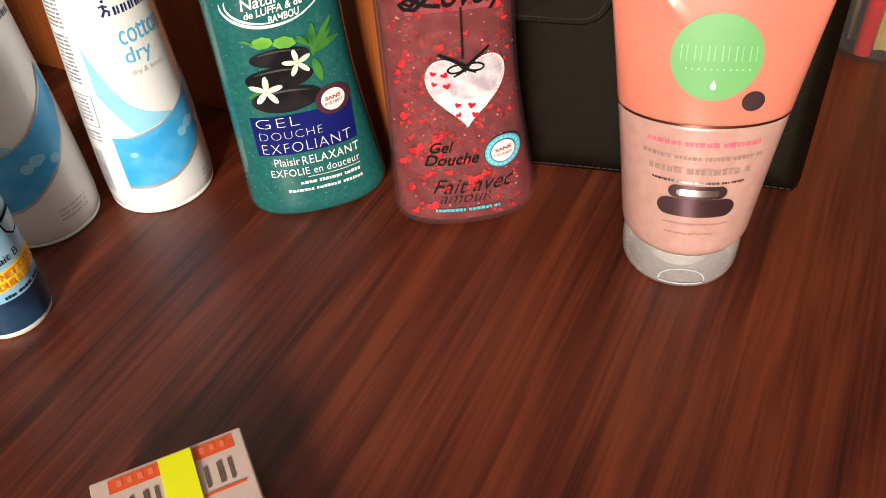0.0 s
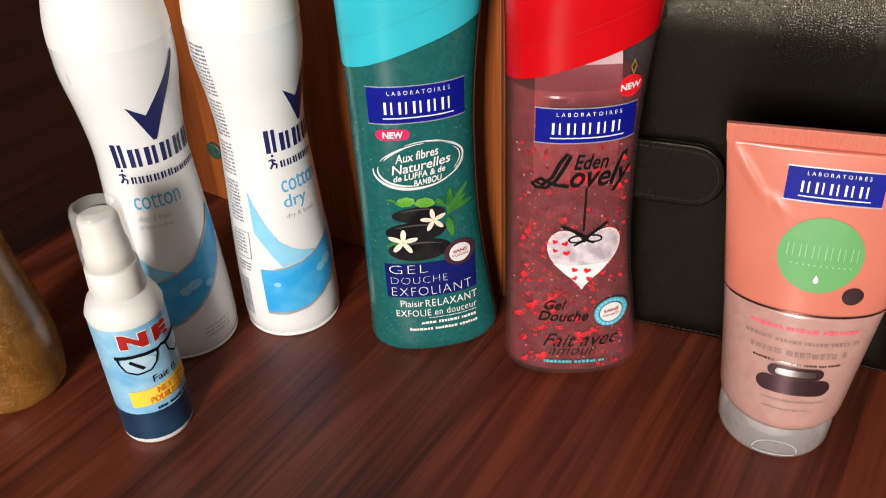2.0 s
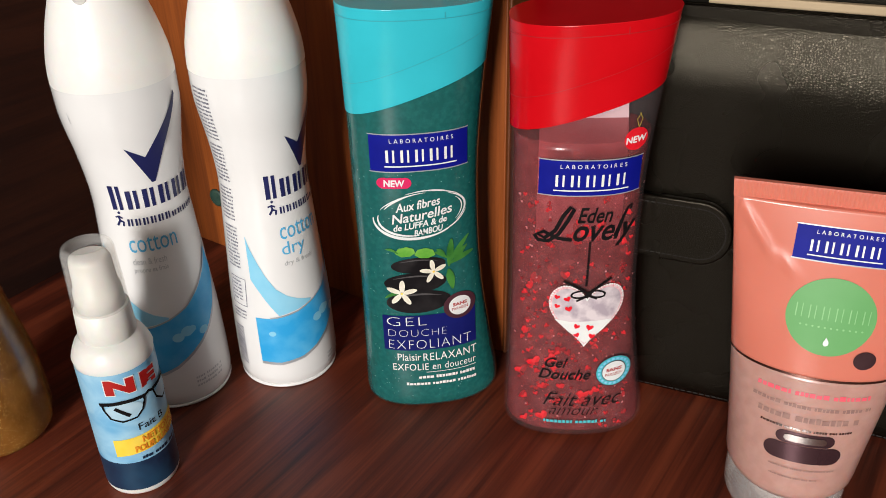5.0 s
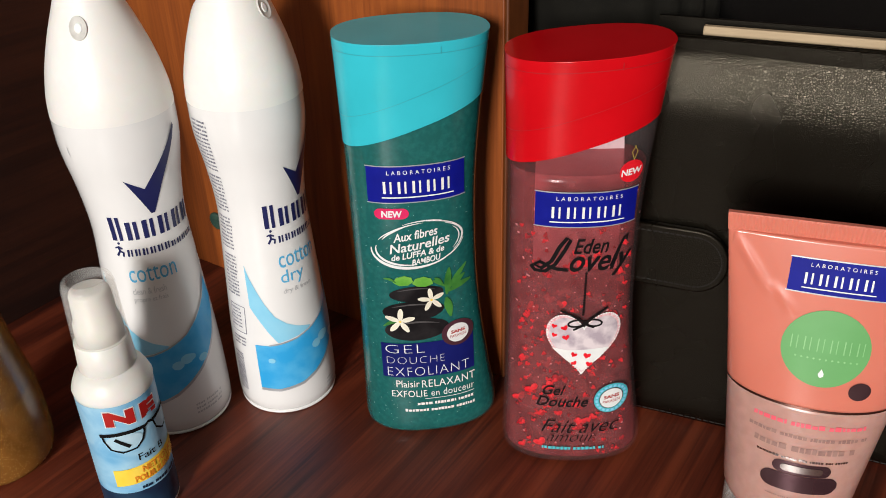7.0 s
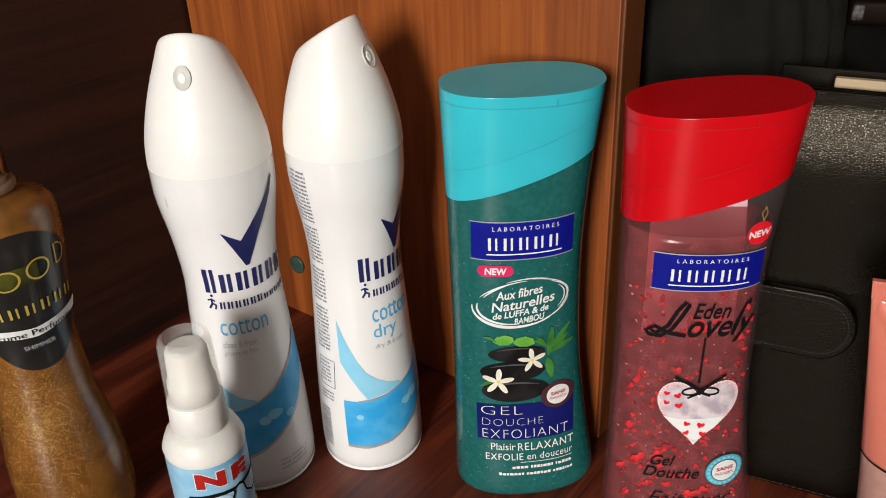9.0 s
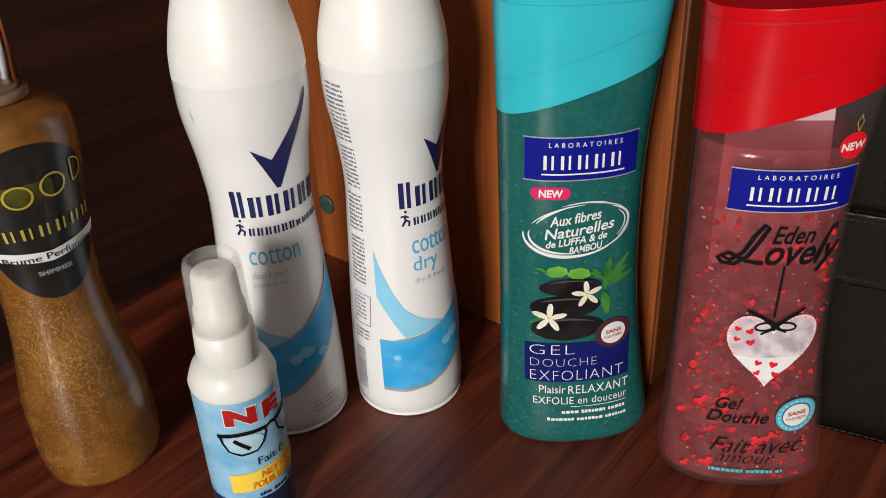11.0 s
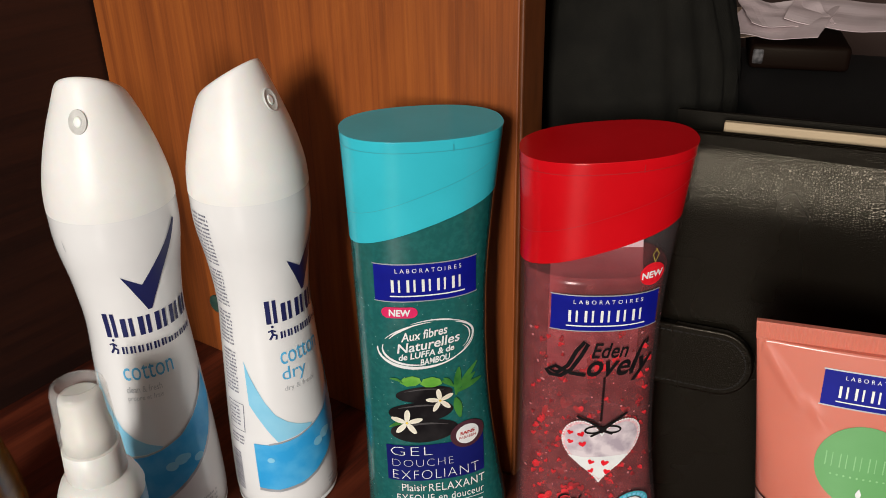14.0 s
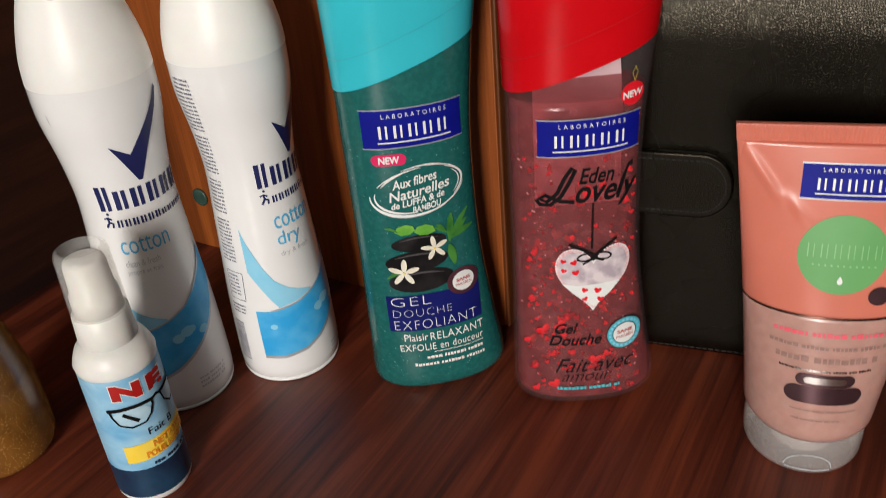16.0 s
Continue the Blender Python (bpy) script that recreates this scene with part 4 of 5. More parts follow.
    for k in range(360):
        u, v = rng.uniform(-0.030, 0.0245), min(rng.uniform(0.006, 0.150), rng.uniform(0.02, 0.19))
        if 0.131 < v < 0.152 and -0.024 < u < 0.023 or ((u - 0.0018) / 0.0165) ** 2 + ((v - 0.0735) / 0.0145) ** 2 < 1 or math.hypot(u - 0.0171, v - 0.0393) < 0.0105:
            continue
        c, h, _ = gel_section(v)
        if abs(u - c) > h - 0.0052:
            continue
        depth, big = rng.choice((0.0011, 0.0013, 0.0016, 0.0022, 0.0030)), rng.uniform(0.45, 0.9) if rng.random() < 0.9 else 1.6
        ob = new("heart_flake", meshes[rng.choice((0, 0, 1, 1, 2, 3))])
        ob.parent = bt
        ob.matrix_local = Matrix.Translation(gel_surf(u, v, -depth)) @ Euler((radians(90 + rng.uniform(-12, 12)), rng.uniform(-1.2, 1.2), rng.uniform(-0.25, 0.25))).to_matrix().to_4x4() @ Matrix.Diagonal((big * rng.uniform(0.85, 1.15), big * rng.uniform(0.8, 1.1), 1, 1))
    bub = []
    for _ in range(120):
        u, v, r = rng.uniform(-0.030, 0.024), rng.uniform(0.008, 0.150), rng.uniform(0.0002, 0.0006)
        bub.append(oval(u, v, r, r, n=6))
    tagged(part("bubbles", lay(merged(*bub), s, -0.0012, 0), BUBBLE, bt, "small pale bubbles in the gel"), kind="stuff")


teal_bottle()
red_bottle()


# ---- scrub tube standing on its cap ----
def tube():
    tb = thing("scrub_tube", pose(0.1140, 0.3089, 0, 0, 0, -10), "coral squeeze tube with green disc, standing on frosted cap", "cosmetic tube")
    H, SEAM, FOOT, CRIMP = 0.1530, 0.0794, 0.0205, 0.1462
    def half(z):
        f = max(0.0, (z - 0.016) / (H - 0.016))
        w = 0.0259 + (0.0421 - 0.0259) * f ** 1.15
        d = 0.0259 * (1 - f ** 1.36) + 0.0012
        if z < FOOT + 0.004:
            k = 0.0016 * ((FOOT + 0.004 - z) / 0.004) ** 2
            w, d = w - k, d - k
        return w, d
    def ring(z, n=72, grow=0.0):
        w, d = half(z)
        return [((w + grow) * math.cos(2 * math.pi * i / n), (d + grow) * math.sin(2 * math.pi * i / n), z) for i in range(n)]
    def surf(u, v, off):
        w, d = half(v)
        q = min(abs(u / w), 0.995)
        return Vector((u, -d * math.sqrt(1 - q * q) - off, v))
    cap = part("cap", lathe([(0.0, 0.0212), (0.0012, 0.0236), (0.004, 0.0246), (0.012, 0.0249), (0.0195, 0.0247), (0.0204, 0.0240)]), FROST, tb, "frosted translucent flip cap")
    part("cap_core", lathe([(0.0030, 0.0125), (0.0040, 0.0135), (0.0200, 0.0140)], 48), FROST, cap, "inner neck seen through the cap")
    on_cap = lambda u, v, off: Vector((u, -math.sqrt(max(0.0247 ** 2 - u * u, 0)) - off, v))
    part("lid_notch", lay(arc_strip(0.0, 0.0050, 0.0095, 0.0075), on_cap, 0.0004), GREY_INK, cap)
    part("lid_line", lay(stroke([(-0.0090 + 0.0018 * i, 0.0042) for i in range(11)], 0.0007), on_cap, 0.0004), GREY_INK, cap)
    part("lower_body", loft([ring(FOOT + (SEAM - FOOT) * i / 24) for i in range(25)]), TUBE_GEL, tb, "translucent pink lower half of the tube")
    bm = loft([ring(SEAM + (CRIMP - SEAM) * i / 56, 200, 0.0001) for i in range(57)])
    # creases that run from the crimped corner into the belly
    for (ax, az), (bx, bz), high in (((-0.0395, 0.1455), (-0.0235, 0.1240), 0.0010), ((-0.0215, 0.1265), (-0.0130, 0.1170), 0.0006), ((0.0385, 0.1440), (0.0270, 0.1290), 0.0005)):
        for p in bm.verts:
            f = min(1.0, max(0.0, ((p.co.x - ax) * (bx - ax) + (p.co.z - az) * (bz - az)) / ((bx - ax) ** 2 + (bz - az) ** 2)))
            gap = math.hypot(p.co.x - ax - f * (bx - ax), p.co.z - az - f * (bz - az))
            if p.co.y < -0.0012 and gap < 0.008:
                p.co.y -= high * math.exp(-(gap / 0.0020) ** 2) * (0.4 + 0.6 * math.sin(math.pi * f))
    part("upper_body", bm, CORAL, tb, "coral upper half of the tube")
    part("band_line", loft([ring(SEAM - 0.0006, grow=0.0003), ring(SEAM + 0.0004, grow=0.0003)], False, False), BAND_FOIL, tb, "thin dark foil line round the tube")
    # crimped end with fine vertical ribs
    bm = bmesh.new()
    w0 = half(CRIMP)[0]
    w1, n = half(H)[0], 110
    rows = []
    for z, w in ((CRIMP - 0.0003, w0 + 0.0002), (CRIMP + 0.0006, w0 + 0.0003), (H - 0.0010, w1), (H, w1)):
        for side in (-1, 1):
            rows.append([bm.verts.new((-w + 2 * w * i / n, side * (0.0011 + (0.00022 if i % 2 and CRIMP < z < H - 0.0005 else 0)), z)) for i in range(n + 1)])
    for k in range(0, len(rows) - 2, 2):
        for a, b in ((rows[k], rows[k + 2]), (rows[k + 1], rows[k + 3])):
            for i in range(n):
                bm.faces.new((a[i], a[i + 1], b[i + 1], b[i]))
        bm.faces.new((rows[k][0], rows[k + 2][0], rows[k + 3][0], rows[k + 1][0]))
        bm.faces.new((rows[k][n], rows[k + 2][n], rows[k + 3][n], rows[k + 1][n]))
    for i in range(n):
        bm.faces.new((rows[-2][i], rows[-2][i + 1], rows[-1][i + 1], rows[-1][i]))
    part("crimp", bm, CORAL, tb, "ribbed crimped end of the tube", smooth=False)
    maker_label(tb, surf, -0.0173, 0.0178, 0.1265, 0.1393)
    disc = part("green_disc", lay(oval(0.0002, 0.1052, 0.0160, 0.0156, n=48), surf, 0.0004), GREEN_DISC, tb, "pale green disc with mint marks")
    part("wordmark", lay(blocks(0.0007, 0.1068, 0.0285, 0.0054, "999999", 0.0, 0.075), surf, 0.0007), MINT_INK, disc)
    part("subline", lay(merged(*[oval(-0.0100 + 0.0022 * i, 0.1012, 0.0004, 0.0004, n=8) for i in range(11)]), surf, 0.0007, 0), MINT_INK, disc)
    part("drop_mark", lay(flat([(0.0002 + u, 0.0952 + v) for u, v in ((0.0, 0.0022), (-0.0010, 0.0002), (-0.0009, -0.0009), (0.0, -0.0015), (0.0009, -0.0009), (0.0010, 0.0002))]), surf, 0.0007), WHITE_INK, disc)
    part("plum_dot", lay(oval(0.0153, 0.0892, 0.0041, 0.0038), surf, 0.0006), PLUM_FOIL, tb, "dark plum foil dot")
    rng = random.Random(12)
    part("small_print", lay(bars(-0.0205, 0.0212, 0.0711, 1, 0.004, 0.0021, rng, 0.12), surf), ROSE_INK, tb)
    part("small_print", lay(bars(-0.0215, 0.0225, 0.0656, 1, 0.004, 0.0017, rng, 0.2), surf), BROWN_INK, tb)
    part("small_print", lay(bars(-0.0187, 0.0190, 0.0597, 1, 0.004, 0.0026, rng, 0.2), surf), BROWN_INK, tb)
    part("small_print", lay(bars(-0.0170, 0.0178, 0.0556, 1, 0.004, 0.0011, rng, 0.2), surf), TUBE_FOIL, tb)
    p1 = part("foil_plate", lay(pill(0.0006, 0.0519, 0.0224, 0.0055), surf, 0.0004), PLUM_FOIL, tb, "dark foil plate with a bright strip")
    part("foil_strip", lay(pill(0.0006, 0.0519, 0.0164, 0.0030), surf, 0.0007), TUBE_FOIL, p1)
    part("foil_plate", lay(pill(0.0006, 0.0449, 0.0294, 0.0080), surf, 0.0004), PLUM_FOIL, tb)
    part("small_print", lay(bars(-0.0110, 0.0142, 0.0370, 1, 0.004, 0.0008, rng, 0.2), surf), BROWN_INK, tb)
    part("small_print", lay(bars(-0.0102, 0.0086, 0.0325, 1, 0.004, 0.0008, rng, 0.2), surf), BROWN_INK, tb)


def arc_strip(u, v, a, b):
    return stroke(arc(u, v, a, b, 0, 180, n=20), 0.0005)


tube()


# ---- lens cleaner spray ----
def lens_spray():
    sp = thing("lens_cleaner_spray", pose(-0.1820, 0.2872, 0.0002, 0, 1.0, 0), "small white pump spray with blue lens cleaner label", "spray bottle")
    R = 0.0166
    part("body", lathe([(0, 0.0146), (0.0010, 0.0160), (0.0025, R), (0.0715, R), (0.0738, R + 0.0004), (0.0768, R - 0.0006), (0.0800, 0.0146), (0.0822, 0.0124), (0.0830, 0.0106)]), PLASTIC_WHITE, sp)
    part("collar", lathe([(0.0826, 0.0112), (0.0832, 0.0117), (0.0963, 0.0110), (0.0970, 0.0100)], 96, ribs=1, rib_depth=0.0003), PLASTIC_WHITE, sp, "ribbed white collar")
    part("pump", lathe([(0.0965, 0.0100), (0.1055, 0.0097), (0.1062, 0.0089), (0.1190, 0.0083), (0.1205, 0.0077), (0.1211, 0.0062)]), PLASTIC_WHITE, sp, "white pump head")
    part("overcap", lathe([(0.0966, 0.0113), (0.0990, 0.0113), (0.1225, 0.0106), (0.1251, 0.0099), (0.1260, 0.0081), (0.1255, 0.0080), (0.1245, 0.0095), (0.1221, 0.0102), (0.0966, 0.0109)], 48, False, False), OVERCAP, sp, "clear plastic overcap")
    AZ = radians(-26)
    def surf(u, v, off):
        a = AZ + u / R
        return Vector(((R + off) * math.cos(a), (R + off) * math.sin(a), v))
    lab = part("label", lay(rect(-0.0470, 0.0250, 0.0208, 0.0712), surf, 0.0002), LABEL_BLUE, sp, "sky blue printed label")
    part("label_foot", lay(rect(-0.0470, 0.0250, 0.0042, 0.0210), surf, 0.00025), LABEL_NAVY, sp, "dark navy foot of the label")
    part("letter_edge", lay(text_in("NE", -0.0165, 0.0076, 0.0597, 0.0687, -0.06, 0.0, 0.0008, 1.3), surf, 0.00042, 0), WHITE_INK, lab)
    part("lettering", lay(text_in("NE", -0.0160, 0.0071, 0.0602, 0.0682, -0.06, 0.0, 0.0005, 1.3), surf, 0.0006, 0), RED_INK, lab, "dark red word starting NE")
    up = 0.0105
    g = [stroke([(u, v + up) for u, v in pts], w) for pts, w in (
         (((-0.0190, 0.0450), (-0.0185, 0.0420), (-0.0165, 0.0375), (-0.0120, 0.0352), (-0.0060, 0.0358), (-0.0030, 0.0390), (-0.0014, 0.0432), (-0.0016, 0.0450)), 0.0009),
         (((-0.0200, 0.0452), (-0.0100, 0.0458), (-0.0010, 0.0452)), 0.0018), (((-0.0012, 0.0450), (0.0012, 0.0462), (0.0038, 0.0450)), 0.0014),
         (((0.0036, 0.0450), (0.0048, 0.0400), (0.0088, 0.0362), (0.0142, 0.0366), (0.0178, 0.0410), (0.0184, 0.0455)), 0.0009), (((0.0034, 0.0455), (0.0110, 0.0462), (0.0188, 0.0452)), 0.0018),
         (((-0.0140, 0.0430), (-0.0108, 0.0400), (-0.0085, 0.0378)), 0.0017))]
    part("spectacles_print", lay(merged(*g), surf, 0.0006), BLACK_INK, lab, "black printed spectacles")
    part("lens_print", lay(merged(oval(-0.0105, 0.0406 + up, 0.0080, 0.0046), oval(0.0112, 0.0410 + up, 0.0070, 0.0044)), surf, 0.0004), PANE_GREY, lab)
    part("lettering", lay(text_in("Fait B", -0.0065, 0.0060, 0.0388, 0.0425), surf, 0.0005, 0), BLACK_INK, lab)
    st = part("yellow_strip", lay(flat([(-0.0184, 0.0254), (0.0160, 0.0285), (0.0160, 0.0378), (-0.0184, 0.0350)]), surf, 0.0005), YELLOW_INK, lab, "yellow strip with orange lettering")
    part("lettering", lay(merged(text_in("NETTOYANT", -0.0062, 0.0155, 0.0322, 0.0358, 0.05, 0.0, 0.0001), text_in("POUR LUNETTES", -0.0100, 0.0155, 0.0276, 0.0312, 0.05, 0.0, 0.0001)), surf, 0.0008, 0), ORANGE_INK, st)
    part("small_print", lay(bars(-0.0080, 0.0130, 0.0222, 1, 0.004, 0.0018, random.Random(2), 0.1), surf, 0.0005), LABEL_NAVY, lab)


lens_spray()


# ---- shimmer mist bottle ----
def mist_bottle():
    mb = thing("mist_bottle", pose(-0.2665, 0.3056, 0), "waisted bottle of golden shimmer body mist, silver cap", "perfume bottle")
    P = [(0.0, 0.0200), (0.0015, 0.0236), (0.006, 0.0254), (0.020, 0.0264), (0.044, 0.0256), (0.078, 0.0208), (0.106, 0.0200), (0.132, 0.0234), (0.155, 0.0260), (0.165, 0.0258), (0.1715, 0.0225), (0.1745, 0.0150), (0.1755, 0.0105)]
    zs = [0.1755 * i / 60 for i in range(61)]
    part("body", lathe([(z, curve_at(P, z)) for z in zs]), GOLD_LIQUID, mb, "clear bottle filled with golden glitter liquid")
    part("neck", lathe([(0.1755, 0.0130), (0.1760, 0.0138), (0.1788, 0.0138), (0.1792, 0.0125)], 40), NECK, mb, "clear neck")
    part("cap", lathe([(0.1790, 0.0112), (0.1796, 0.0120), (0.2060, 0.0120), (0.2080, 0.0110)], 48), CHROME, mb, "polished silver cap")
    AZ = radians(-38)
    def surf(u, v, off):
        a = AZ + u / 0.0215
        r = curve_at(P, v) + off
        return Vector((r * math.cos(a), r * math.sin(a), v))
    raise_by = 0.0125
    def high(u, v, off):
        return surf(u, v + raise_by, off)
    lab = part("label", lay(oval(0, 0.1190, 0.0245, 0.0330, n=48), high, 0.0003), LABEL_BLACK, mb, "black oval label with gold marks")
    part("gold_band", lay(rect(-0.0170, 0.0060, 0.1290, 0.1375), high, 0.0005), surface("olive_band", (0.10, 0.10, 0.012), (0.02, 0.02, 0.006), 70, 0.4), lab)
    part("name_mark", lay(merged(stroke([(-0.0190, 0.1372), (-0.0165, 0.1290), (-0.0145, 0.1350), (-0.0125, 0.1290), (-0.0105, 0.1372)], 0.0006), stroke(arc(-0.0050, 0.1330, 0.0042, 0.0044, 0, 360), 0.0008), stroke(arc(0.0060, 0.1345, 0.0040, 0.0044, 0, 360), 0.0008),
         stroke([(0.0135, 0.1320)] + arc(0.0135, 0.1365, 0.0045, 0.0045, -90, 90, n=12) + [(0.0135, 0.1320)], 0.0006)), high, 0.0008), GOLD_INK, lab)
    part("second_mark", lay(blocks(0.0, 0.1175, 0.0400, 0.0050, "9999999", 0.02), high, 0.0008), GOLD_INK, lab)
    band = part("white_band", lay(flat([(-0.0225, 0.1060), (0.0, 0.1032), (0.0225, 0.1060), (0.0238, 0.1105), (0.0, 0.1078), (-0.0238, 0.1105)]), high, 0.0006), WHITE_INK, lab, "white band with black lettering")
    part("lettering", lay(words("Brume Perfumée", 0.0042, 0.0, 0.1058, stretch=1.25), high, 0.0009, 0), BLACK_INK, band)
    part("lettering", lay(words("SHIMMER", 0.0030, 0.0, 0.0985, stretch=1.1), high, 0.0006, 0), GREY_INK, lab)
    rng, fl = random.Random(21), []
    for _ in range(5200):
        u, v, r = rng.gauss(-0.010, 0.016), abs(rng.gauss(0.045, 0.035)) + 0.004, rng.uniform(0.00006, 0.00019)
        if rng.random() < 0.5:
            u, v = rng.gauss(-0.009, 0.008), rng.gauss(0.076, 0.014)
        if v < 0.16 and not (u / 0.0245) ** 2 + ((v - 0.1315) / 0.033) ** 2 < 1:
            fl.append(oval(u, v, r, r, rng.uniform(0, 3), n=4))
    bm = lay(merged(*fl), surf, 0.00015, 0)
    for p in bm.verts:
        p.co += Vector((rng.uniform(-1, 1), rng.uniform(-1, 1), rng.uniform(-1, 1))) * 0.00006
    tagged(part("glitter", bm, GLITTER, mb, "gold glitter specks", smooth=False), kind="stuff")


mist_bottle()


# ---- small carton near the front ----
def carton():
    cb = thing("carton", pose(-0.1108, 0.1867, 0, 0, 0, 24.5) @ Matrix.Diagonal((1.04, 1.04, 1.0, 1)), "cream cosmetic carton with orange stripe and yellow sticker", "box")
    W, D, H = 0.0505, 0.125, 0.019
    part("box_body", box(0, W, -D, 0, 0, H, 0.0006), BOX_CREAM, cb, smooth=False)
    top = lambda u, v, off: Vector((u, v, H + off))
    part("orange_stripe", lay(rect(0.0058, 0.0470, -0.0072, -0.0016), top, 0.0002, 0), BOX_ORANGE, cb, "orange stripe printed on the carton")
    part("stripe_print", lay(merged(*[rect(0.0085 + 0.0034 * i, 0.0101 + 0.0034 * i, -0.0056, -0.0030) for i in range(11)]), top, 0.0004, 0), surface("stripe_ink", (0.85, 0.20, 0.10), None, rough=0.5), cb)
    part("wordmark", lay(blocks(0.0265, -0.0150, 0.0400, 0.0085, "99999"), top, 0.0003), surface("carton_ink", (0.10, 0.075, 0.06), (0.15, 0.12, 0.10), 300, 0.5), cb)
    part("underline", lay(rect(0.0080, 0.0475, -0.0222, -0.0212), top, 0.0003, 0), BOX_ORANGE, cb)
    bm = box(0.0225, 0.0335, -0.0300, -0.0022, H + 0.0004, H + 0.0010, 0.0002)
    for p in bm.verts:
        p.co.z += 0.0012 * max(0, (p.co.y + 0.012) / 0.010)
    part("sticker", bm, STICKER, cb, "bright yellow sticker lifting at one end", smooth=False)
    part("sticker_print", lay(stroke(arc(0.0278, -0.0240, 0.0032, 0.0042, 0, 360), 0.0005), top, 0.0013, 0), surface("sticker_ink", (0.45, 0.52, 0.01), None, rough=0.5), cb)


carton()


# ---- black organiser standing behind the tube ----
NB = pose(0.0417, 0.3773, 0, 0, 0, -14.6) @ pose(0, 0, 0, -0.5, 0, 0)


def soft_ramp(f):
    """Runs up from nought with a slope that grows to one at f = 0.7 and stays."""
    f = max(0.0, f)
    return f * f / 1.4 if f < 0.7 else 0.35 + (f - 0.7)


def organiser():
    nb = thing("organiser", NB, "black grained leather organiser standing upright, strap closed", "notebook")
    W, H, T = 0.1400, 0.2035, 0.030
    def cover(y_face, y_in, name, puff, h):
        bm = bmesh.new()
        nx, nz, rows = 44, 60, []
        for k in range(nz + 1):
            z = h * k / nz
            row = []
            for i in range(nx + 1):
                x = W * i / nx
                e = min(x, W - x, z, h - z)
                f = 1 - math.exp(-e / 0.0035)
                roll = 0.27 * 0.030 * soft_ramp((z - (h - 0.034)) / 0.030) if puff else 0
                sag = 0.0005 * math.sin(x * 34 + 1) * math.sin(z * 27) if puff else 0
                y = y_in + (y_face - y_in) * f + (roll + sag * f + 0.30 * x * (W - x) * f if puff else 0)
                rx = x
                if z < 0.008 and x > W - 0.008:
                    dx, dz = x - (W - 0.008), 0.008 - z
                    q = math.hypot(dx, dz)
                    if q > 0.008:
                        rx = W - 0.008 + dx * 0.008 / q
                row.append(bm.verts.new((rx, y, z)))
            rows.append(row)
        for a, b in zip(rows, rows[1:]):
            for i in range(nx):
                bm.faces.new((a[i], a[i + 1], b[i + 1], b[i]))
        edge = [v for v in bm.verts if v.is_boundary]
        back = bmesh.ops.extrude_edge_only(bm, edges=[e for e in bm.edges if e.is_boundary])
        for v in back["geom"]:
            if isinstance(v, bmesh.types.BMVert):
                v.co.y = y_in + (0.0022 if y_face < y_in else -0.0022)
        bmesh.ops.holes_fill(bm, edges=[e for e in bm.edges if e.is_boundary], sides=0)
        return part(name, bm, LEATHER if puff else LEATHER_SOFT, nb)
    cover(0.0, 0.0045, "front_cover", True, H - 0.004)
    cover(T + 0.006, T + 0.001, "back_cover", False, H - 0.0012)
    part("top_piping", box(0.002, W - 0.002, 0.0098, 0.0124, H - 0.0055, H - 0.0035, 0.0009), LEATHER, nb)
    part("spine", box(W - 0.004, W, 0.005, T + 0.002, 0.001, H - 0.004, 0.0015), LEATHER, nb)
    part("page_block", box(0.0205, W - 0.005, 0.0165, 0.0200, 0.004, H - 0.0012, 0.0006), PAGES, nb, "cream page block of the organiser", smooth=False)
    # strap: a rounded tongue that comes round the open edge
    za, zb, x1, r = 0.0830, 0.1155, 0.0475, 0.0150
    out = [(-0.002, za), (x1 - r, za)] + [(x1 - r + r * math.cos(radians(a)), (za + zb) / 2 + (zb - za) / 2 * math.sin(radians(a))) for a in range(-80, 90, 10)] + [(x1 - r, zb), (-0.002, zb)]
    bm = bmesh.new()
    f = bm.faces.new([bm.verts.new((x, -0.0012, z)) for x, z in out])
    ex = bmesh.ops.extrude_face_region(bm, geom=[f])
    for v in ex["geom"]:
        if isinstance(v, bmesh.types.BMVert):
            v.co.y -= 0.0032
    bmesh.ops.bevel(bm, geom=[e for e in bm.edges if all(v.co.y < -0.004 for v in e.verts)], offset=0.0010, segments=3, affect="EDGES", profile=0.5)
    st = part("strap", bm, LEATHER, nb, "black leather closing strap with a rounded end")
    part("strap_wrap", box(-0.0045, -0.0005, -0.0040, T + 0.007, za, zb, 0.0012), LEATHER, nb)
    path = [(0.001, za + 0.0032), (x1 - r, za + 0.0032)] + [(x1 - r + (r - 0.0032) * math.cos(radians(a)), (za + zb) / 2 + ((zb - za) / 2 - 0.0032) * math.sin(radians(a))) for a in range(-80, 90, 8)] + [(x1 - r, zb - 0.0032), (0.001, zb - 0.0032)]
    dash, run = [], 0.0
    for a, b in zip(path, path[1:]):
        d = math.dist(a, b)
        k = max(1, round(d / 0.0026))
        for j in range(k):
            p, q = (j + 0.12) / k, (j + 0.80) / k
            dash.append(stroke([(a[0] + (b[0] - a[0]) * p, a[1] + (b[1] - a[1]) * p), (a[0] + (b[0] - a[0]) * q, a[1] + (b[1] - a[1]) * q)], 0.0006))
    part("stitching", lay(merged(*dash), lambda u, v, off: Vector((u, -0.0044 - off, v)), 0.0001, 0), STITCH, st, "grey stitching round the strap")
    hem = merged(*[rect(0.004 + 0.0031 * i, 0.0063 + 0.0031 * i, 0.0030, 0.0037) for i in range(43)])
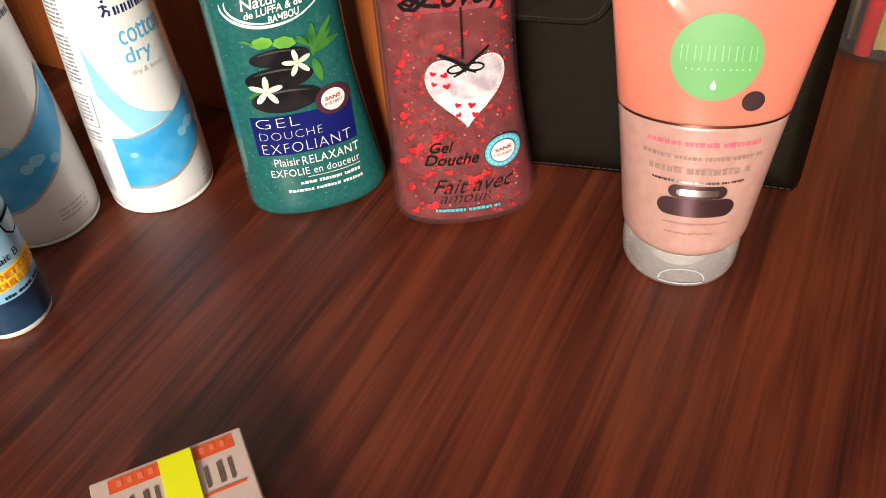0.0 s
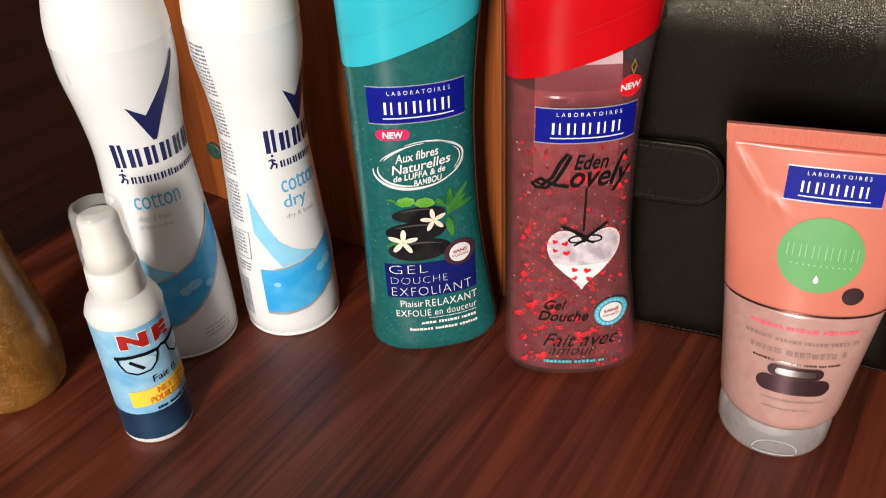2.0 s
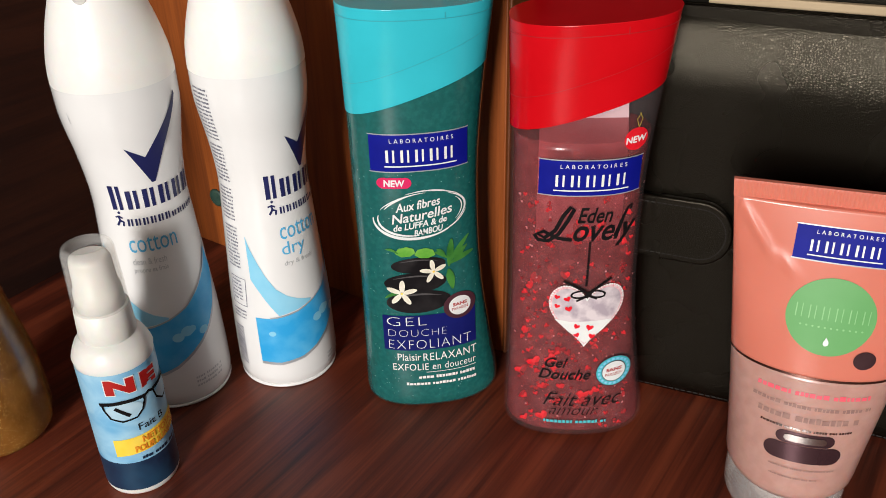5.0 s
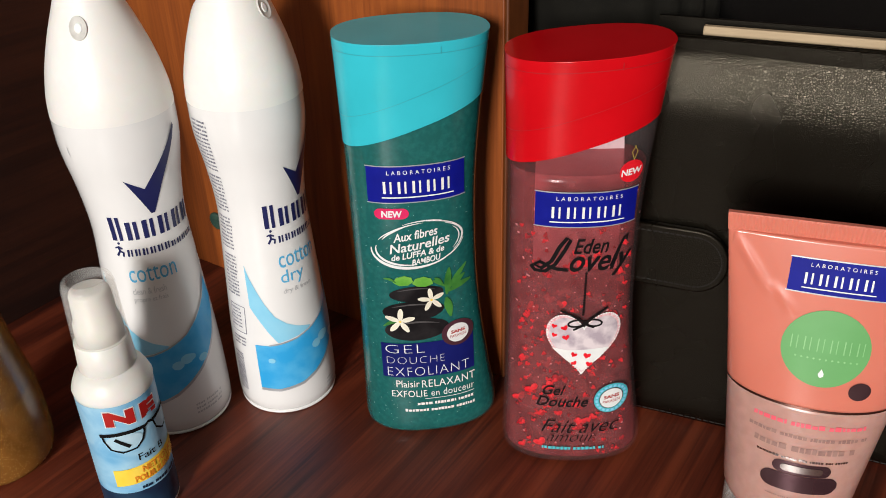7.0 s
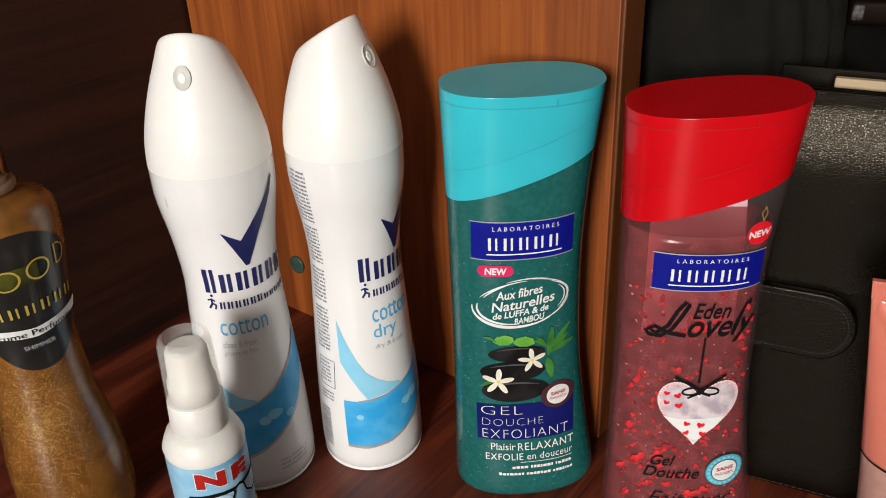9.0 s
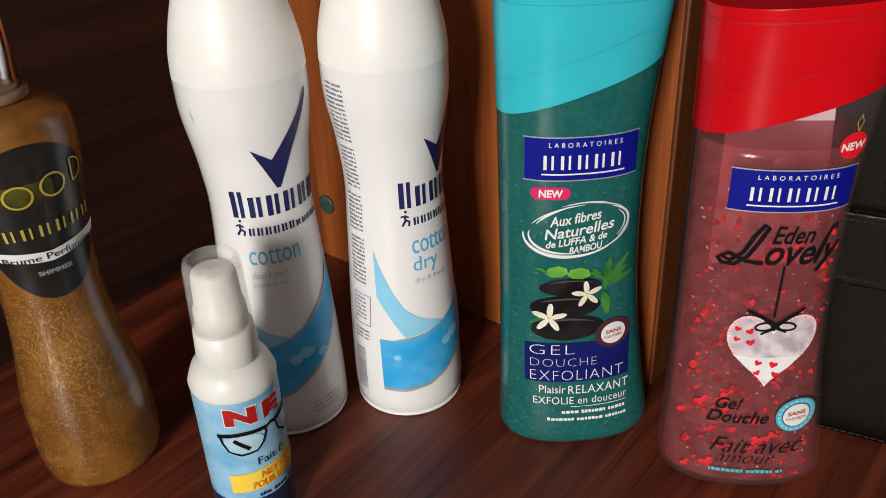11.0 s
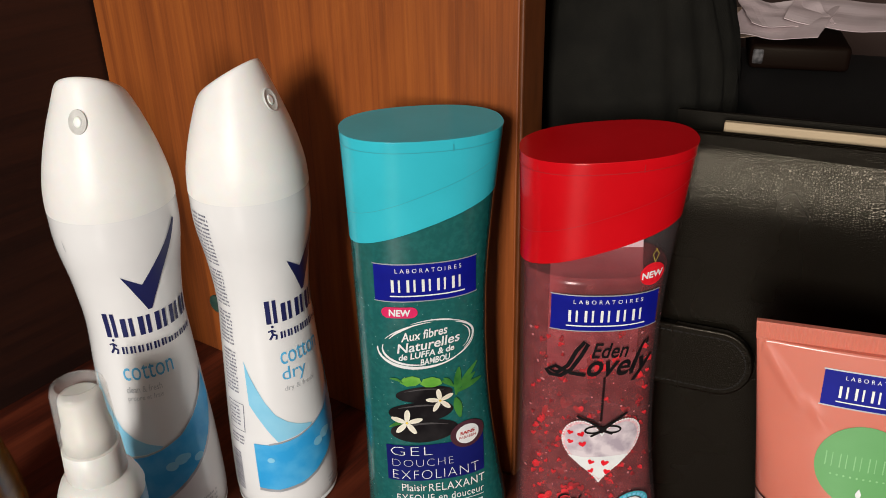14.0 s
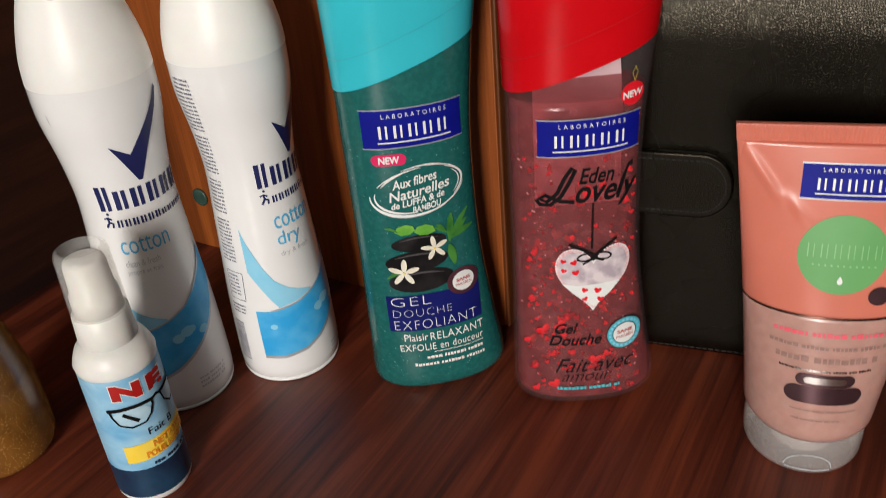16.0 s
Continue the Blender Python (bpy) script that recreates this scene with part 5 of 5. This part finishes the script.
    part("stitching", lay(hem, lambda u, v, off: Vector((u, (0.0026 if v < 0.1 else 0.0072) + 0.25 * u * (W - u) - off, v)), 0.0016, 0), STITCH, nb, "line of stitches along the cover's hem")


organiser()


# ---- things behind the organiser ----
def cloth_bag():
    b = thing("cloth_bag", pose(0.0310, 0.4680, 0), "black soft cloth bag slumped against the board", "bag")
    rings = []
    n = 96
    for k in range(46):
        z = 0.300 * k / 45
        up = min(1.0, max(0.0, (z - 0.205) / 0.098))
        r = 0.0440 + 0.0085 * math.exp(-((z - 0.200) / 0.045) ** 2)
        r = r * math.sqrt(max(0.02, 1 - up ** 2.2))
        ring = []
        for i in range(n):
            a = 2 * math.pi * i / n
            side = max(0.0, math.cos(a + 0.55)) ** 2
            fold = 0.0030 * side * math.sin(a * 22 + 1.6 * math.sin(z * 30)) + 0.0012 * math.sin(a * 5 + z * 25) + 0.0007 * math.sin(a * 13 + z * 70) * math.sin(z * 45)
            rr = r + fold * (1 - 0.6 * up)
            ring.append((rr * math.cos(a), rr * math.sin(a) * 0.95, z))
        rings.append(ring)
    part("bag_body", loft(rings), BLACK_CLOTH, b)


def document_case():
    c = thing("document_case", pose(0.0930, 0.4130, 0, 0, 0, -14.6), "black woven document case with a flat top", "case")
    bm = box(0, 0.098, 0, 0.17, 0, 0.1880, 0.006, 3)
    for p in bm.verts:
        if p.co.x < 0.02:
            p.co.x -= 0.35 * p.co.y
    part("case_body", bm, WEAVE, c)


def wallet():
    w = thing("wallet", pose(0.1010, 0.5280, 0.1880, 0, 0, -8), "dark brown leather wallet lying on the case", "wallet")
    part("wallet_body", box(0, 0.052, 0, 0.052, 0, 0.014, 0.003, 3), WALLET, w)
    part("scuffed_corner", box(0.0015, 0.0075, -0.0006, 0.003, 0.003, 0.0115, 0.0012), SCUFF, w, "scuffed greyish corner piece")


def papers():
    rng = random.Random(4)
    specs = (((0.0620, 0.5330, 0.2040), (4, 2, 14), 0.085, 0.055, PAPER_TAN, "tan folded envelope lying among loose papers"),
             ((0.0860, 0.5350, 0.2062), (6, 1, -24), 0.050, 0.06, PAPER, "loose pinkish white paper sheet, crumpled"),
             ((0.1010, 0.5350, 0.2095), (9, 2, 4), 0.045, 0.04, PAPER, "loose white folded paper on the pile"),
             ((0.1190, 0.5410, 0.2110), (6, 4, -20), 0.060, 0.055, PAPER, "loose pinkish white paper sheet, crumpled"))
    for at, turn, w, d, mt, label in specs:
        bm = bmesh.new()
        n = 14
        g = [[bm.verts.new((w * i / n, d * j / n, 0.0016 * noise.noise(Vector((i * 0.22, j * 0.22, at[0] * 90))) + 0.008 * abs(i / n - 0.45) ** 1.5)) for i in range(n + 1)] for j in range(n + 1)]
        for j in range(n):
            for i in range(n):
                bm.faces.new((g[j][i], g[j][i + 1], g[j + 1][i + 1], g[j + 1][i]))
        geo = bmesh.ops.extrude_face_region(bm, geom=bm.faces[:])
        for v in geo["geom"]:
            if isinstance(v, bmesh.types.BMVert):
                v.co.z += 0.0003
        ob = part("loose_paper", bm, mt, smooth=False)
        ob.matrix_world = pose(*at, *turn)
        tagged(ob, label, "paper", "loose papers on the case")


def glass_vase():
    v = thing("glass_vase", pose(0.2670, 0.4830, 0), "clear glass vase holding a red stick and straw", "vase")
    part("glass", lathe([(0, 0.030), (0.002, 0.034), (0.010, 0.035), (0.15, 0.036), (0.15, 0.0335), (0.0045, 0.0325), (0.0025, 0.028)], 48, True, True), VASE_GLASS, v, "thick clear glass")
    part("straw_filling", lathe([(0.0035, 0.0185), (0.10, 0.0200), (0.12, 0.0190)], 40, ribs=1, rib_depth=0.0015), STRAW, v, "yellow straw filling")
    bm = lathe([(0, 0.0053), (0.17, 0.0053), (0.1705, 0.004)], 24)
    st = part("red_stick", bm, RED_TUBE, v, "glossy red stick")
    st.matrix_local = pose(-0.0175, -0.0195, 0.0036, 0, 1, 0)


cloth_bag()
document_case()
wallet()
papers()
glass_vase()
